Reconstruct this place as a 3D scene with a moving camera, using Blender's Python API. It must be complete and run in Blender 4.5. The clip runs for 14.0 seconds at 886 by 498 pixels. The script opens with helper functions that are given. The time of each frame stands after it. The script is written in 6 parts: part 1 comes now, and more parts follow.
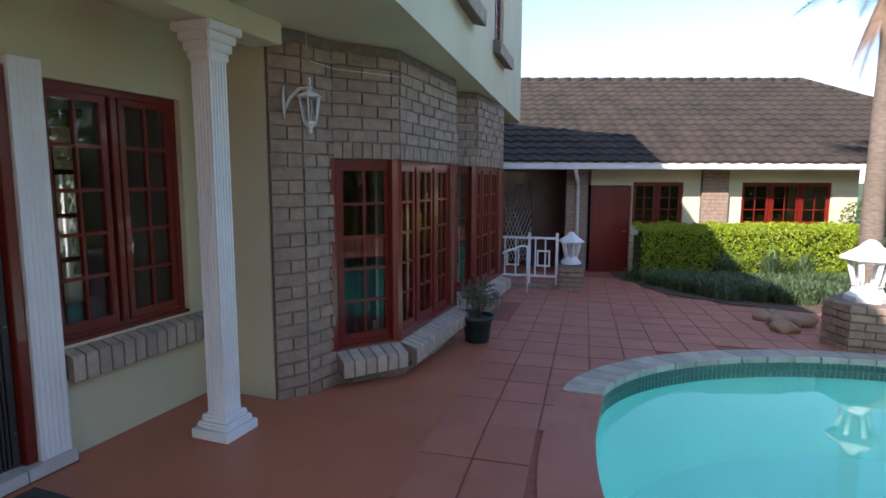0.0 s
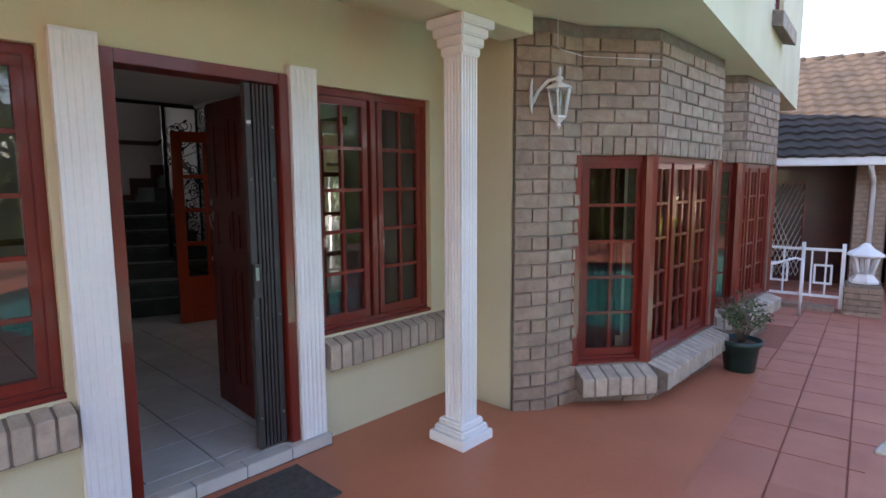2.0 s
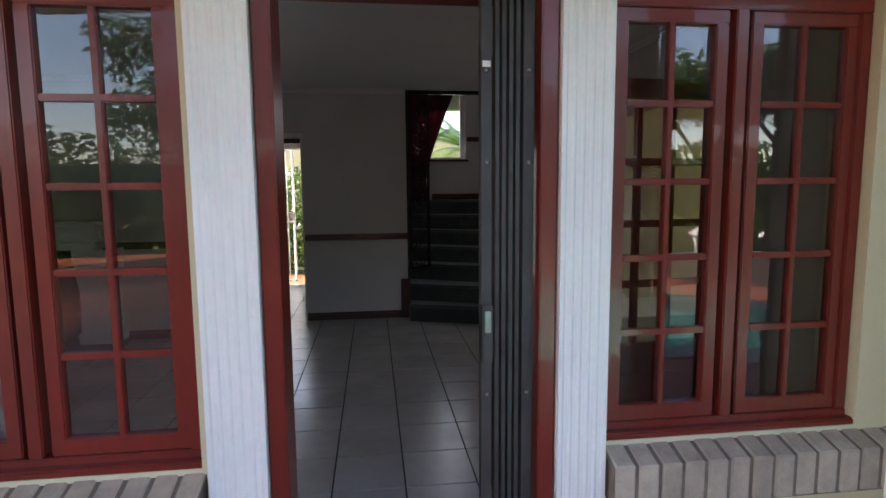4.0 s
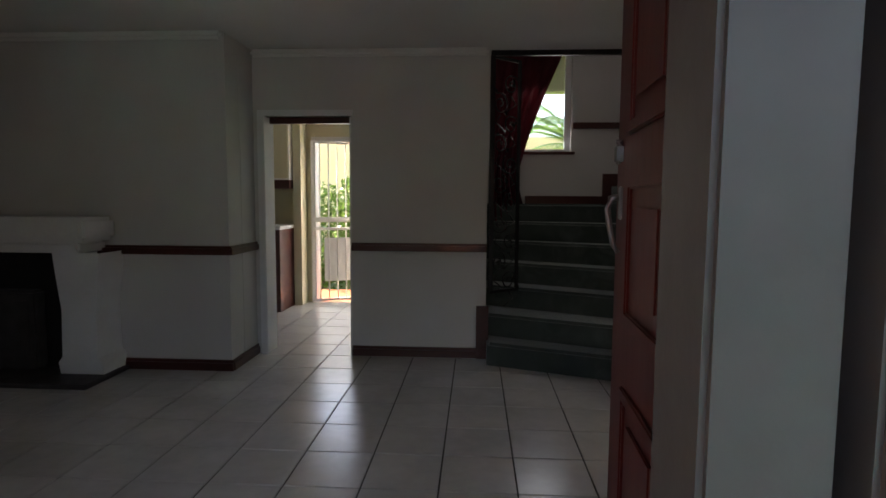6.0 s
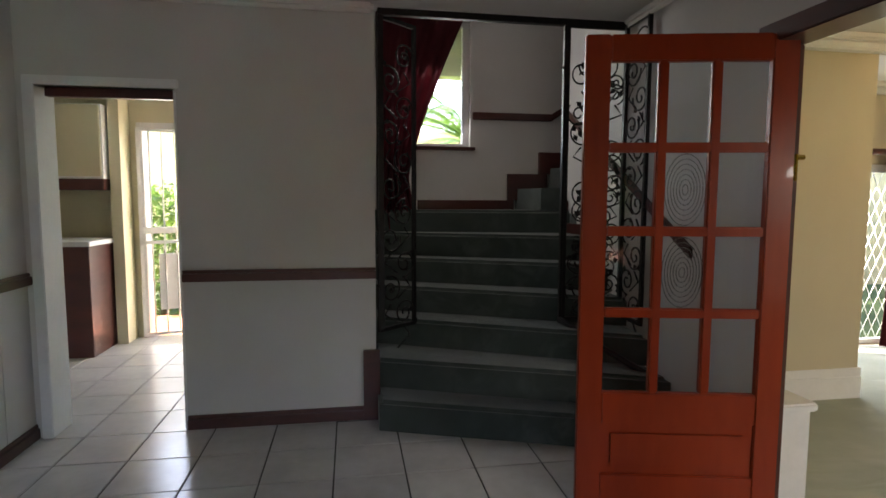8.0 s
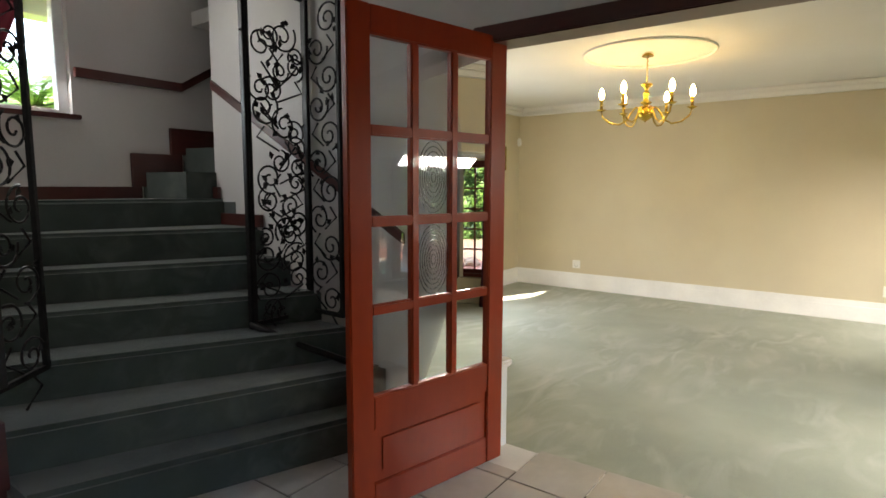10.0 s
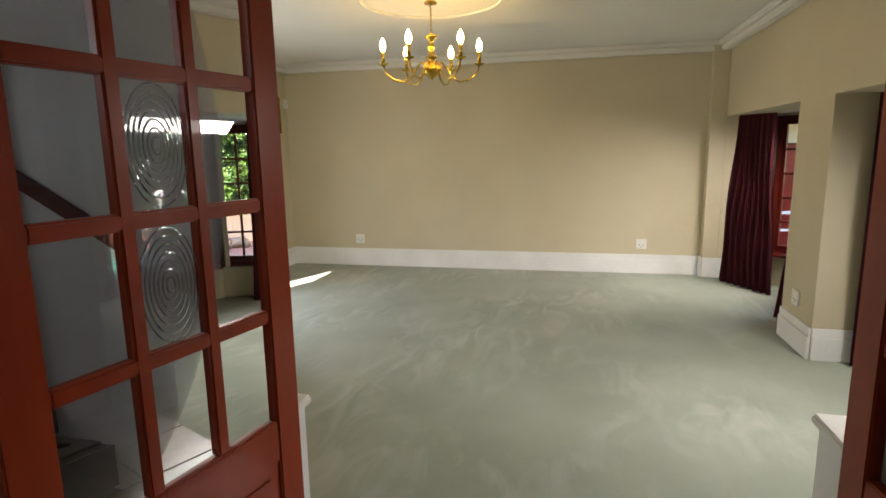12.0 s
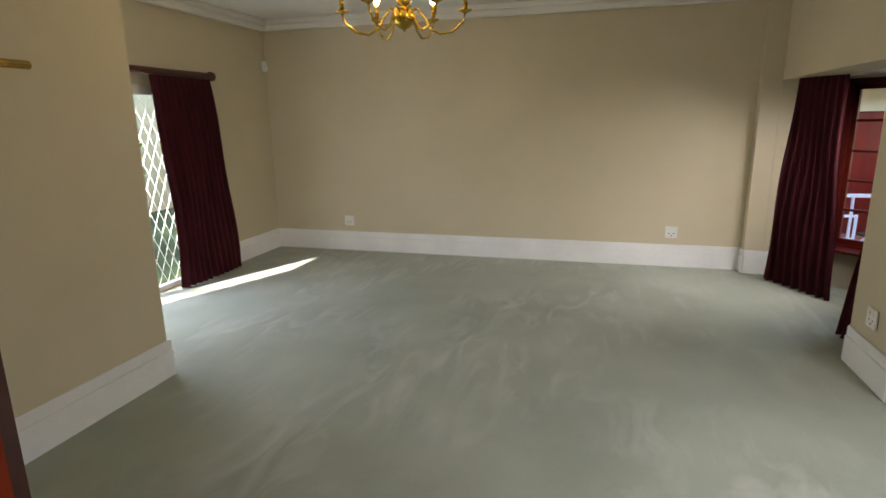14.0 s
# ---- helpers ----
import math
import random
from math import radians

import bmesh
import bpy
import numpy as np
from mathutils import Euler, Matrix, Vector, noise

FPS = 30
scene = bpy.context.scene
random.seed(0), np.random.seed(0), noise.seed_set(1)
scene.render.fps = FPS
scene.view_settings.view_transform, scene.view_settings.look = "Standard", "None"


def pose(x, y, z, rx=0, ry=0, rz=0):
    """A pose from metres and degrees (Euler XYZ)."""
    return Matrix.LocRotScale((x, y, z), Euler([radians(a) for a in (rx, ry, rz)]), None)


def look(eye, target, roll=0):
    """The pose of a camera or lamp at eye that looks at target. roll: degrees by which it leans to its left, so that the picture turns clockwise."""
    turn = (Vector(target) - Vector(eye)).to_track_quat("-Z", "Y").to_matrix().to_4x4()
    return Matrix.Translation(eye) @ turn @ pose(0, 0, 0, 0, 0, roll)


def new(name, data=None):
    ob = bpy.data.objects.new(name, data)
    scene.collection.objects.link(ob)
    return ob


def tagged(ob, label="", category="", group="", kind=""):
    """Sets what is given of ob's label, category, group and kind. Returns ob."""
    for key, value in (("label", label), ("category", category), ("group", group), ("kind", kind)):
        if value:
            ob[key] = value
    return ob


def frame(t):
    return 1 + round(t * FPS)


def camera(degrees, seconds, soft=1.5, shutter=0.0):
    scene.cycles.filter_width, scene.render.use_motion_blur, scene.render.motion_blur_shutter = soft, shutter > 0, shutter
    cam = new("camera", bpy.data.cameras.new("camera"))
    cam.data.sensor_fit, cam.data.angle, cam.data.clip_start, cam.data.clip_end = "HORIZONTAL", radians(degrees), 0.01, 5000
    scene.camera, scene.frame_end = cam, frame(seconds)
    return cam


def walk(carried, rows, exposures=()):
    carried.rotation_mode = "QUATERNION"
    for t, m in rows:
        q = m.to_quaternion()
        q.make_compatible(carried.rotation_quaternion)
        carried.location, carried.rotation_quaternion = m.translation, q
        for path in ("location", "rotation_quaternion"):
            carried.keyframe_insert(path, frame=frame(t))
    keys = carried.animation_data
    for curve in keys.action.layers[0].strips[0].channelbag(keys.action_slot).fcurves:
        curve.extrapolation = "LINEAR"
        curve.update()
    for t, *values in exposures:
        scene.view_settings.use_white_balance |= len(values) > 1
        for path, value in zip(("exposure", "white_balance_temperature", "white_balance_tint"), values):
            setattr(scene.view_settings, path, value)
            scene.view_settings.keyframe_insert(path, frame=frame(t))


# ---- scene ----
cam = camera(77.0, 14.0, soft=1.6)
PATH = [
    (0, (0.136, -0.183, 1.593), (1.996, 0.509, 1.347), 0.2),
    (0.5, (0.123, -0.162, 1.617), (1.909, 0.703, 1.366), 0.3),
    (1, (0.116, -0.133, 1.628), (1.823, 0.878, 1.378), 0.2),
    (1.5, (0.164, -0.077, 1.607), (1.77, 1.091, 1.362), 0.0),
    (2, (0.352, 0.108, 1.569), (1.798, 1.47, 1.332), -0.3),
    (2.5, (0.631, 0.296, 1.538), (1.842, 1.873, 1.314), -0.4),
    (3, (0.948, 0.55, 1.539), (1.883, 2.303, 1.31), -0.6),
    (3.5, (1.208, 0.852, 1.513), (1.753, 2.764, 1.289), -0.4),
    (4, (1.462, 1.151, 1.516), (1.709, 3.124, 1.293), -0.5),
    (4.2, (1.526, 1.264, 1.513), (1.675, 3.246, 1.289), -0.5),
    (6.5, (1.763, 3.1, 1.337), (1.644, 5.09, 1.176), 0.4),
    (7.2, (1.793, 3.465, 1.381), (1.728, 5.458, 1.222), 0.1),
    (9.3, (1.242, 4.335, 1.44), (2.503, 5.873, 1.23), 0.3),
    (9.5, (1.189, 4.377, 1.434), (2.559, 5.819, 1.22), -0.1),
    (10, (1.178, 4.589, 1.434), (2.784, 5.76, 1.208), 0.2),
    (10.5, (1.258, 4.73, 1.432), (3.033, 5.619, 1.185), -0.3),
    (11, (1.412, 4.869, 1.453), (3.291, 5.507, 1.197), -0.8),
    (11.5, (1.64, 5.022, 1.454), (3.561, 5.501, 1.172), -1.0),
    (12, (1.875, 5.031, 1.445), (3.795, 5.472, 1.098), -1.0),
    (12.5, (2.114, 4.97, 1.449), (4.023, 5.417, 1.055), -0.9),
    (13, (2.394, 4.959, 1.436), (4.29, 5.432, 1.009), -0.9),
    (13.5, (2.641, 4.942, 1.442), (4.522, 5.45, 0.991), -0.9),
    (14, (2.852, 4.903, 1.474), (4.725, 5.436, 1.017), -0.9),
]
walk(cam, [(t, look(eye, target, roll)) for t, eye, target, roll in PATH],
     exposures=[(0, 1.18, 6350, 18), (1.0, 1.68, 6700, 21), (2.2, 2.28, 7050, 24), (4.2, 2.42, 6950, 22), (6.3, 3.05, 7600, 19), (7.2, 3.4, 7600, 19),
                (9.3, 4.4, 7450, 14), (11, 4.15, 7300, 14), (12, 3.8, 7100, 15), (14, 3.42, 6700, 17)])

# ---- world, sun and large lights ----
TO_SUN = Vector((-1.32, 0.54, 1.0)).normalized()
world = bpy.data.worlds.new("world")
scene.world = world
world.use_nodes = True
sky = world.node_tree.nodes.new("ShaderNodeTexSky")
sky.sky_type = "NISHITA"
sky.sun_disc = False
sky.sun_elevation = math.asin(TO_SUN.z)
sky.sun_rotation = math.atan2(TO_SUN.x, TO_SUN.y)
sky.air_density, sky.dust_density = 1.0, 0.5
world.node_tree.links.new(sky.outputs[0], world.node_tree.nodes["Background"].inputs[0])
world.node_tree.nodes["Background"].inputs[1].default_value = 0.15
sun = new("sun", bpy.data.lights.new("sun", "SUN"))
sun.data.energy, sun.data.angle, sun.data.color = 4.5, radians(0.5), (1, 0.94, 0.84)
sun.matrix_world = look(TO_SUN * 60, (0, 0, 0))


def daylight(name, centre, target, width, height, watts, colour=(0.86, 0.93, 1.0), spread=180):
    """Sky light that comes in through one opening."""
    lamp = new(name, bpy.data.lights.new(name, "AREA"))
    lamp.data.shape, lamp.data.size, lamp.data.size_y = "RECTANGLE", width, height
    lamp.data.energy, lamp.data.color = watts, colour
    lamp.data.spread = radians(spread)
    lamp.matrix_world = look(centre, target)
    return lamp


daylight("daylight_sliding_door", (6.2, 8.78, 0.85), (6.6, 5, 0.2), 1.2, 1.7, 2.4)
daylight("daylight_bay_east", (7.5, 2.85, 1.6), (8.9, 4.6, -0.3), 0.9, 0.26, 1.25, (0.97, 0.96, 0.92), 95)
daylight("daylight_bay_west", (4.8, 2.95, 1.68), (5.3, 5.2, -0.6), 1.0, 0.14, 1.9, (0.95, 0.96, 0.93), 125)
daylight("daylight_front_window_west", (0.4, 3.12, 1.4), (-0.6, 6, 0.6), 0.8, 1.3, 0.4)
daylight("daylight_stair_window", (2.4, 8.52, 2.4), (2.4, 6, 1.4), 0.6, 1.0, 0.7)
daylight("daylight_kitchen_door", (0.1, 9.5, 1.1), (0.1, 6, 1.0), 0.6, 1.9, 0.75)

# ---- materials ----


def mat(name, a, b=None, scale=6.0, rough=0.6, bump=0.0, fine=60.0, metal=0.0, vary=0.0, stretch=(1, 1, 1), coat=0.0, spec=0.5, detail=6.0):
    """A surface of two mixed tones with grain, relief and, for pieces, a tone that differs from piece to piece."""
    m = bpy.data.materials.new(name)
    m.use_nodes = True
    nt = m.node_tree
    bsdf = nt.nodes["Principled BSDF"]
    b = b or tuple(c * 0.8 for c in a)
    geo = nt.nodes.new("ShaderNodeNewGeometry")
    mp = nt.nodes.new("ShaderNodeMapping")
    mp.inputs["Scale"].default_value = stretch
    nt.links.new(geo.outputs["Position"], mp.inputs[0])
    big, small = nt.nodes.new("ShaderNodeTexNoise"), nt.nodes.new("ShaderNodeTexNoise")
    for n, s in ((big, scale), (small, fine)):
        n.inputs["Scale"].default_value, n.inputs["Detail"].default_value = s, detail
        nt.links.new(mp.outputs[0], n.inputs["Vector"])
    ramp = nt.nodes.new("ShaderNodeValToRGB")
    ramp.color_ramp.elements[0].position, ramp.color_ramp.elements[1].position = 0.32, 0.68
    ramp.color_ramp.elements[0].color, ramp.color_ramp.elements[1].color = (*a, 1), (*b, 1)
    add = nt.nodes.new("ShaderNodeMath")
    add.operation = "MULTIPLY_ADD"
    nt.links.new(small.outputs[0], add.inputs[0])
    add.inputs[1].default_value = 0.35
    sub = nt.nodes.new("ShaderNodeMath")
    sub.operation = "SUBTRACT"
    nt.links.new(big.outputs[0], sub.inputs[0])
    sub.inputs[1].default_value = 0.175
    nt.links.new(sub.outputs[0], add.inputs[2])
    nt.links.new(add.outputs[0], ramp.inputs[0])
    out = ramp.outputs[0]
    if vary:
        info = nt.nodes.new("ShaderNodeObjectInfo")
        hsv = nt.nodes.new("ShaderNodeHueSaturation")
        rng = nt.nodes.new("ShaderNodeMapRange")
        rng.inputs["To Min"].default_value, rng.inputs["To Max"].default_value = 1 - vary, 1 + vary
        nt.links.new(info.outputs["Random"], rng.inputs["Value"])
        nt.links.new(rng.outputs[0], hsv.inputs["Value"])
        nt.links.new(out, hsv.inputs["Color"])
        out = hsv.outputs[0]
    nt.links.new(out, bsdf.inputs["Base Color"])
    rr = nt.nodes.new("ShaderNodeMapRange")
    rr.inputs["To Min"].default_value, rr.inputs["To Max"].default_value = max(0, rough - 0.08), min(1, rough + 0.1)
    nt.links.new(big.outputs[0], rr.inputs["Value"])
    nt.links.new(rr.outputs[0], bsdf.inputs["Roughness"])
    bsdf.inputs["Metallic"].default_value = metal
    bsdf.inputs["Coat Weight"].default_value = coat
    bsdf.inputs["Specular IOR Level"].default_value = spec
    if bump:
        bp = nt.nodes.new("ShaderNodeBump")
        bp.inputs["Strength"].default_value, bp.inputs["Distance"].default_value = bump, 0.01
        nt.links.new(add.outputs[0], bp.inputs["Height"])
        nt.links.new(bp.outputs[0], bsdf.inputs["Normal"])
    return m


def leafy(name, a, b, rough=0.45):
    """Leaves: each one with a tone of its own, letting a little light through."""
    m = bpy.data.materials.new(name)
    m.use_nodes = True
    nt = m.node_tree
    bsdf = nt.nodes["Principled BSDF"]
    geo = nt.nodes.new("ShaderNodeNewGeometry")
    ramp = nt.nodes.new("ShaderNodeValToRGB")
    ramp.color_ramp.elements[0].color, ramp.color_ramp.elements[1].color = (*a, 1), (*b, 1)
    nt.links.new(geo.outputs["Random Per Island"], ramp.inputs[0])
    nt.links.new(ramp.outputs[0], bsdf.inputs["Base Color"])
    bsdf.inputs["Roughness"].default_value = rough
    trans = nt.nodes.new("ShaderNodeBsdfTranslucent")
    nt.links.new(ramp.outputs[0], trans.inputs[0])
    mix = nt.nodes.new("ShaderNodeMixShader")
    mix.inputs[0].default_value = 0.3
    nt.links.new(bsdf.outputs[0], mix.inputs[1])
    nt.links.new(trans.outputs[0], mix.inputs[2])
    nt.links.new(mix.outputs[0], nt.nodes["Material Output"].inputs[0])
    return m


def glass_mat(name, tint=(1, 1, 1), gloss=1.5, wave=0.0):
    m = bpy.data.materials.new(name)
    m.use_nodes = True
    nt = m.node_tree
    nt.nodes.remove(nt.nodes["Principled BSDF"])
    clear, shine = nt.nodes.new("ShaderNodeBsdfTransparent"), nt.nodes.new("ShaderNodeBsdfGlossy")
    clear.inputs[0].default_value, shine.inputs["Roughness"].default_value = (*tint, 1), 0.0
    fres, mix = nt.nodes.new("ShaderNodeFresnel"), nt.nodes.new("ShaderNodeMixShader")
    fres.inputs[0].default_value = gloss
    nt.links.new(fres.outputs[0], mix.inputs[0])
    nt.links.new(clear.outputs[0], mix.inputs[1])
    nt.links.new(shine.outputs[0], mix.inputs[2])
    nt.links.new(mix.outputs[0], nt.nodes["Material Output"].inputs[0])
    if wave:
        tex, bp = nt.nodes.new("ShaderNodeTexNoise"), nt.nodes.new("ShaderNodeBump")
        tex.inputs["Scale"].default_value = 2.2
        bp.inputs["Strength"].default_value, bp.inputs["Distance"].default_value = wave, 0.02
        geo = nt.nodes.new("ShaderNodeNewGeometry")
        nt.links.new(geo.outputs["Position"], tex.inputs["Vector"])
        nt.links.new(tex.outputs[0], bp.inputs["Height"])
        nt.links.new(bp.outputs[0], shine.inputs["Normal"])
        nt.links.new(bp.outputs[0], fres.inputs["Normal"])
    return m


def glow(name, colour, strength):
    m = bpy.data.materials.new(name)
    m.use_nodes = True
    bsdf = m.node_tree.nodes["Principled BSDF"]
    bsdf.inputs["Base Color"].default_value = (*colour, 1)
    bsdf.inputs["Emission Color"].default_value = (*colour, 1)
    bsdf.inputs["Emission Strength"].default_value = strength
    return m


CREAM = mat("cream_paint", (0.66, 0.61, 0.42), (0.60, 0.555, 0.375), 1.6, 0.75, 0.15, 90)
WHITE = mat("white_paint", (0.84, 0.84, 0.84), (0.76, 0.76, 0.76), 3, 0.55, 0.1, 40)
HALLWALL = mat("hall_wall_paint", (0.66, 0.64, 0.62), (0.60, 0.58, 0.56), 1.5, 0.7, 0.08, 120)
BEIGE = mat("beige_wall_paint", (0.60, 0.53, 0.38), (0.55, 0.48, 0.345), 1.2, 0.7, 0.08, 120)
CEIL = mat("ceiling_paint", (0.78, 0.77, 0.74), (0.73, 0.72, 0.69), 1.0, 0.8)
BRICK = mat("face_brick", (0.365, 0.262, 0.195), (0.25, 0.178, 0.135), 14, 0.85, 0.9, 70, vary=0.13)
SILLBRICK = mat("sill_brick", (0.47, 0.39, 0.31), (0.36, 0.295, 0.24), 14, 0.85, 0.8, 70, vary=0.12)
MORTAR = mat("mortar", (0.22, 0.175, 0.145), (0.15, 0.12, 0.10), 20, 0.95, 0.5, 120)
REDWOOD = mat("red_wood_paint", (0.19, 0.016, 0.009), (0.14, 0.012, 0.007), 5, 0.34, 0.12, 40, coat=0.25, stretch=(1, 1, 0.25))
# darker copy of the red wood paint, carrying the leaf's indoor shade
LEAFWOOD = mat("shade_darkened_red_door", (0.115, 0.013, 0.008), (0.075, 0.009, 0.006), 5, 0.42, 0.12, 40, stretch=(1, 1, 0.25), spec=0.3)
DOORWOOD = mat("varnished_red_wood", (0.35, 0.039, 0.008), (0.25, 0.025, 0.005), 4, 0.33, 0.15, 30, coat=0.12, spec=0.35, stretch=(1, 1, 0.2))
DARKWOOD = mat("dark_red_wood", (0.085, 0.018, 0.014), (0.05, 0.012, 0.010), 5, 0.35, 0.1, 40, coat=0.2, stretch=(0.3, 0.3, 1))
SCREED = mat("red_painted_screed", (0.52, 0.175, 0.092), (0.44, 0.145, 0.078), 1.1, 0.42, 0.12, 30)
PAVER = mat("red_patio_tile", (0.48, 0.17, 0.105), (0.41, 0.14, 0.088), 3, 0.55, 0.25, 60, vary=0.05)
JOINT = mat("paving_joint", (0.35, 0.12, 0.076), (0.28, 0.096, 0.06), 20, 0.95, 0.3)
FLOORTILE = mat("white_floor_tile", (0.62, 0.60, 0.57), (0.50, 0.48, 0.455), 2.6, 0.22, 0.04, 16, vary=0.05)
GROUT = mat("dark_grout", (0.07, 0.065, 0.06), (0.045, 0.04, 0.04), 20, 0.95)
CARPET = mat("green_carpet", (0.38, 0.41, 0.345), (0.295, 0.325, 0.27), 1.3, 0.95, 0.5, 220, spec=0.1)
STAIRCARPET = mat("dark_green_stair_carpet", (0.068, 0.084, 0.078), (0.05, 0.064, 0.058), 4, 0.95, 0.5, 220, spec=0.1)
COPING = mat("pale_coping_stone", (0.52, 0.48, 0.40), (0.38, 0.35, 0.29), 6, 0.75, 0.5, 60, vary=0.15)
POOLWALL = mat("pool_plaster", (0.42, 0.86, 0.80), (0.36, 0.80, 0.76), 1.2, 0.6)
POOLTILE = mat("pool_band_tile", (0.05, 0.17, 0.15), (0.03, 0.10, 0.10), 30, 0.3, vary=0.3)
IRON = mat("black_wrought_iron", (0.018, 0.017, 0.017), (0.010, 0.010, 0.010), 20, 0.45, 0.3, 80, metal=0.4)
GATEMETAL = mat("dark_gate_steel", (0.06, 0.055, 0.055), (0.042, 0.039, 0.039), 10, 0.55, 0.1, 60, metal=0.15)
STEEL = mat("dull_steel", (0.35, 0.34, 0.33), (0.28, 0.27, 0.26), 20, 0.35, metal=0.9)
BRASS = mat("polished_brass", (0.62, 0.42, 0.08), (0.48, 0.31, 0.05), 12, 0.2, metal=1.0)
CURTAIN = mat("dark_red_curtain", (0.10, 0.014, 0.022), (0.065, 0.010, 0.016), 9, 0.75, 0.3, 160, stretch=(1, 1, 0.3), spec=0.25)
SHEER = mat("grey_indoor_curtain", (0.30, 0.28, 0.27), (0.22, 0.20, 0.20), 9, 0.85, stretch=(1, 1, 0.3))
ROOFTILE = mat("brown_roof_tile", (0.047, 0.033, 0.023), (0.022, 0.017, 0.013), 1.4, 0.85, 0.6, 30)
# near-black colour standing in for the shade inside openings and holes
GAPSHADE = mat("painted_recess_shade", (0.012, 0.011, 0.010), (0.008, 0.008, 0.008), 5, 0.9)
POT = mat("green_plastic_pot", (0.012, 0.045, 0.040), (0.008, 0.03, 0.028), 10, 0.45)
SOIL = mat("soil", (0.12, 0.075, 0.05), (0.075, 0.05, 0.035), 8, 0.95, 0.8, 50)
LAWN = mat("lawn", (0.05, 0.09, 0.025), (0.035, 0.065, 0.02), 2, 0.95, 0.8, 60)
BARK = mat("palm_bark", (0.20, 0.155, 0.12), (0.12, 0.095, 0.075), 9, 0.95, 0.9, 40, stretch=(1, 1, 3))
STRAW = mat("dead_palm_frond", (0.30, 0.20, 0.13), (0.2, 0.13, 0.085), 9, 0.9)
ROCK = mat("tan_rock", (0.42, 0.27, 0.17), (0.27, 0.18, 0.12), 5, 0.9, 0.9, 30)
MAT = mat("grey_door_mat", (0.085, 0.078, 0.072), (0.055, 0.05, 0.047), 30, 0.98, 0.8, 200)
PLASTIC = mat("white_plastic", (0.78, 0.77, 0.74), (0.74, 0.73, 0.70), 4, 0.35)
GLASS = glass_mat("window_glass", (0.82, 0.84, 0.83), 1.85)
CLEAR = glass_mat("clear_glass", (0.93, 0.95, 0.94), 1.45)
WATER = glass_mat("pool_water_surface", (0.78, 0.97, 0.96), 1.33, 0.05)
HEDGE = leafy("lime_hedge_leaf", (0.17, 0.27, 0.012), (0.42, 0.50, 0.03))
LAVENDER = leafy("grey_green_blade", (0.05, 0.09, 0.035), (0.14, 0.20, 0.09))
GREEN = leafy("green_leaf", (0.035, 0.085, 0.015), (0.10, 0.18, 0.035))
FROND = leafy("palm_frond", (0.07, 0.17, 0.03), (0.20, 0.34, 0.07))
FLOWER = leafy("dry_flower", (0.16, 0.13, 0.10), (0.25, 0.20, 0.18))
BULB = glow("lit_bulb", (1.0, 0.70, 0.26), 5.5)



def brushed(m, light, stretch, turn, scale, sheen):
    """Pile that lies in lighter and darker brush strokes."""
    nt = m.node_tree
    bsdf = nt.nodes["Principled BSDF"]
    src = bsdf.inputs["Base Color"].links[0].from_socket
    geo, mp = nt.nodes.new("ShaderNodeNewGeometry"), nt.nodes.new("ShaderNodeMapping")
    mp.inputs["Scale"].default_value, mp.inputs["Rotation"].default_value = stretch, (0, 0, radians(turn))
    strokes, patch = nt.nodes.new("ShaderNodeTexNoise"), nt.nodes.new("ShaderNodeTexNoise")
    strokes.inputs["Scale"].default_value, strokes.inputs["Detail"].default_value, strokes.inputs["Distortion"].default_value = scale, 5.0, 1.4
    patch.inputs["Scale"].default_value, patch.inputs["Distortion"].default_value = 0.9, 0.6
    nt.links.new(geo.outputs["Position"], mp.inputs[0])
    nt.links.new(mp.outputs[0], strokes.inputs["Vector"])
    nt.links.new(geo.outputs["Position"], patch.inputs["Vector"])
    ra, rb = nt.nodes.new("ShaderNodeMapRange"), nt.nodes.new("ShaderNodeMapRange")
    ra.inputs["From Min"].default_value, ra.inputs["From Max"].default_value = 0.46, 0.72
    rb.inputs["From Min"].default_value, rb.inputs["From Max"].default_value = 0.38, 0.62
    nt.links.new(strokes.outputs[0], ra.inputs["Value"])
    nt.links.new(patch.outputs[0], rb.inputs["Value"])
    mul, mix = nt.nodes.new("ShaderNodeMath"), nt.nodes.new("ShaderNodeMixRGB")
    mul.operation = "MULTIPLY"
    nt.links.new(ra.outputs[0], mul.inputs[0])
    nt.links.new(rb.outputs[0], mul.inputs[1])
    nt.links.new(mul.outputs[0], mix.inputs[0])
    nt.links.new(src, mix.inputs[1])
    mix.inputs[2].default_value = (*light, 1)
    nt.links.new(mix.outputs[0], bsdf.inputs["Base Color"])
    bsdf.inputs["Sheen Weight"].default_value = sheen


brushed(CARPET, (0.46, 0.48, 0.43), (0.7, 1.9, 1), 35, 2.4, 0.1)
brushed(STAIRCARPET, (0.10, 0.12, 0.11), (1, 1, 1), 0, 5.0, 0.35)

# ---- building helpers ----


def quad_mesh(name, bm, material):
    me = bpy.data.meshes.new(name)
    bm.normal_update()
    bm.to_mesh(me)
    bm.free()
    me.materials.append(material)
    return me


def part(name, bm, material, parent=None, label=""):
    ob = new(name, quad_mesh(name, bm, material))
    ob.parent = parent
    if label:
        ob["label"] = label
    return ob


def thing(name, loc, label, category, rz=0.0, group=""):
    ob = new(name)
    ob.empty_display_size = 0.1
    ob.matrix_world = pose(*loc, 0, 0, rz)
    return tagged(ob, label, category, group)


def setting(name, bm, material, label="", category=""):
    return tagged(part(name, bm, material), label, category, kind="structure")


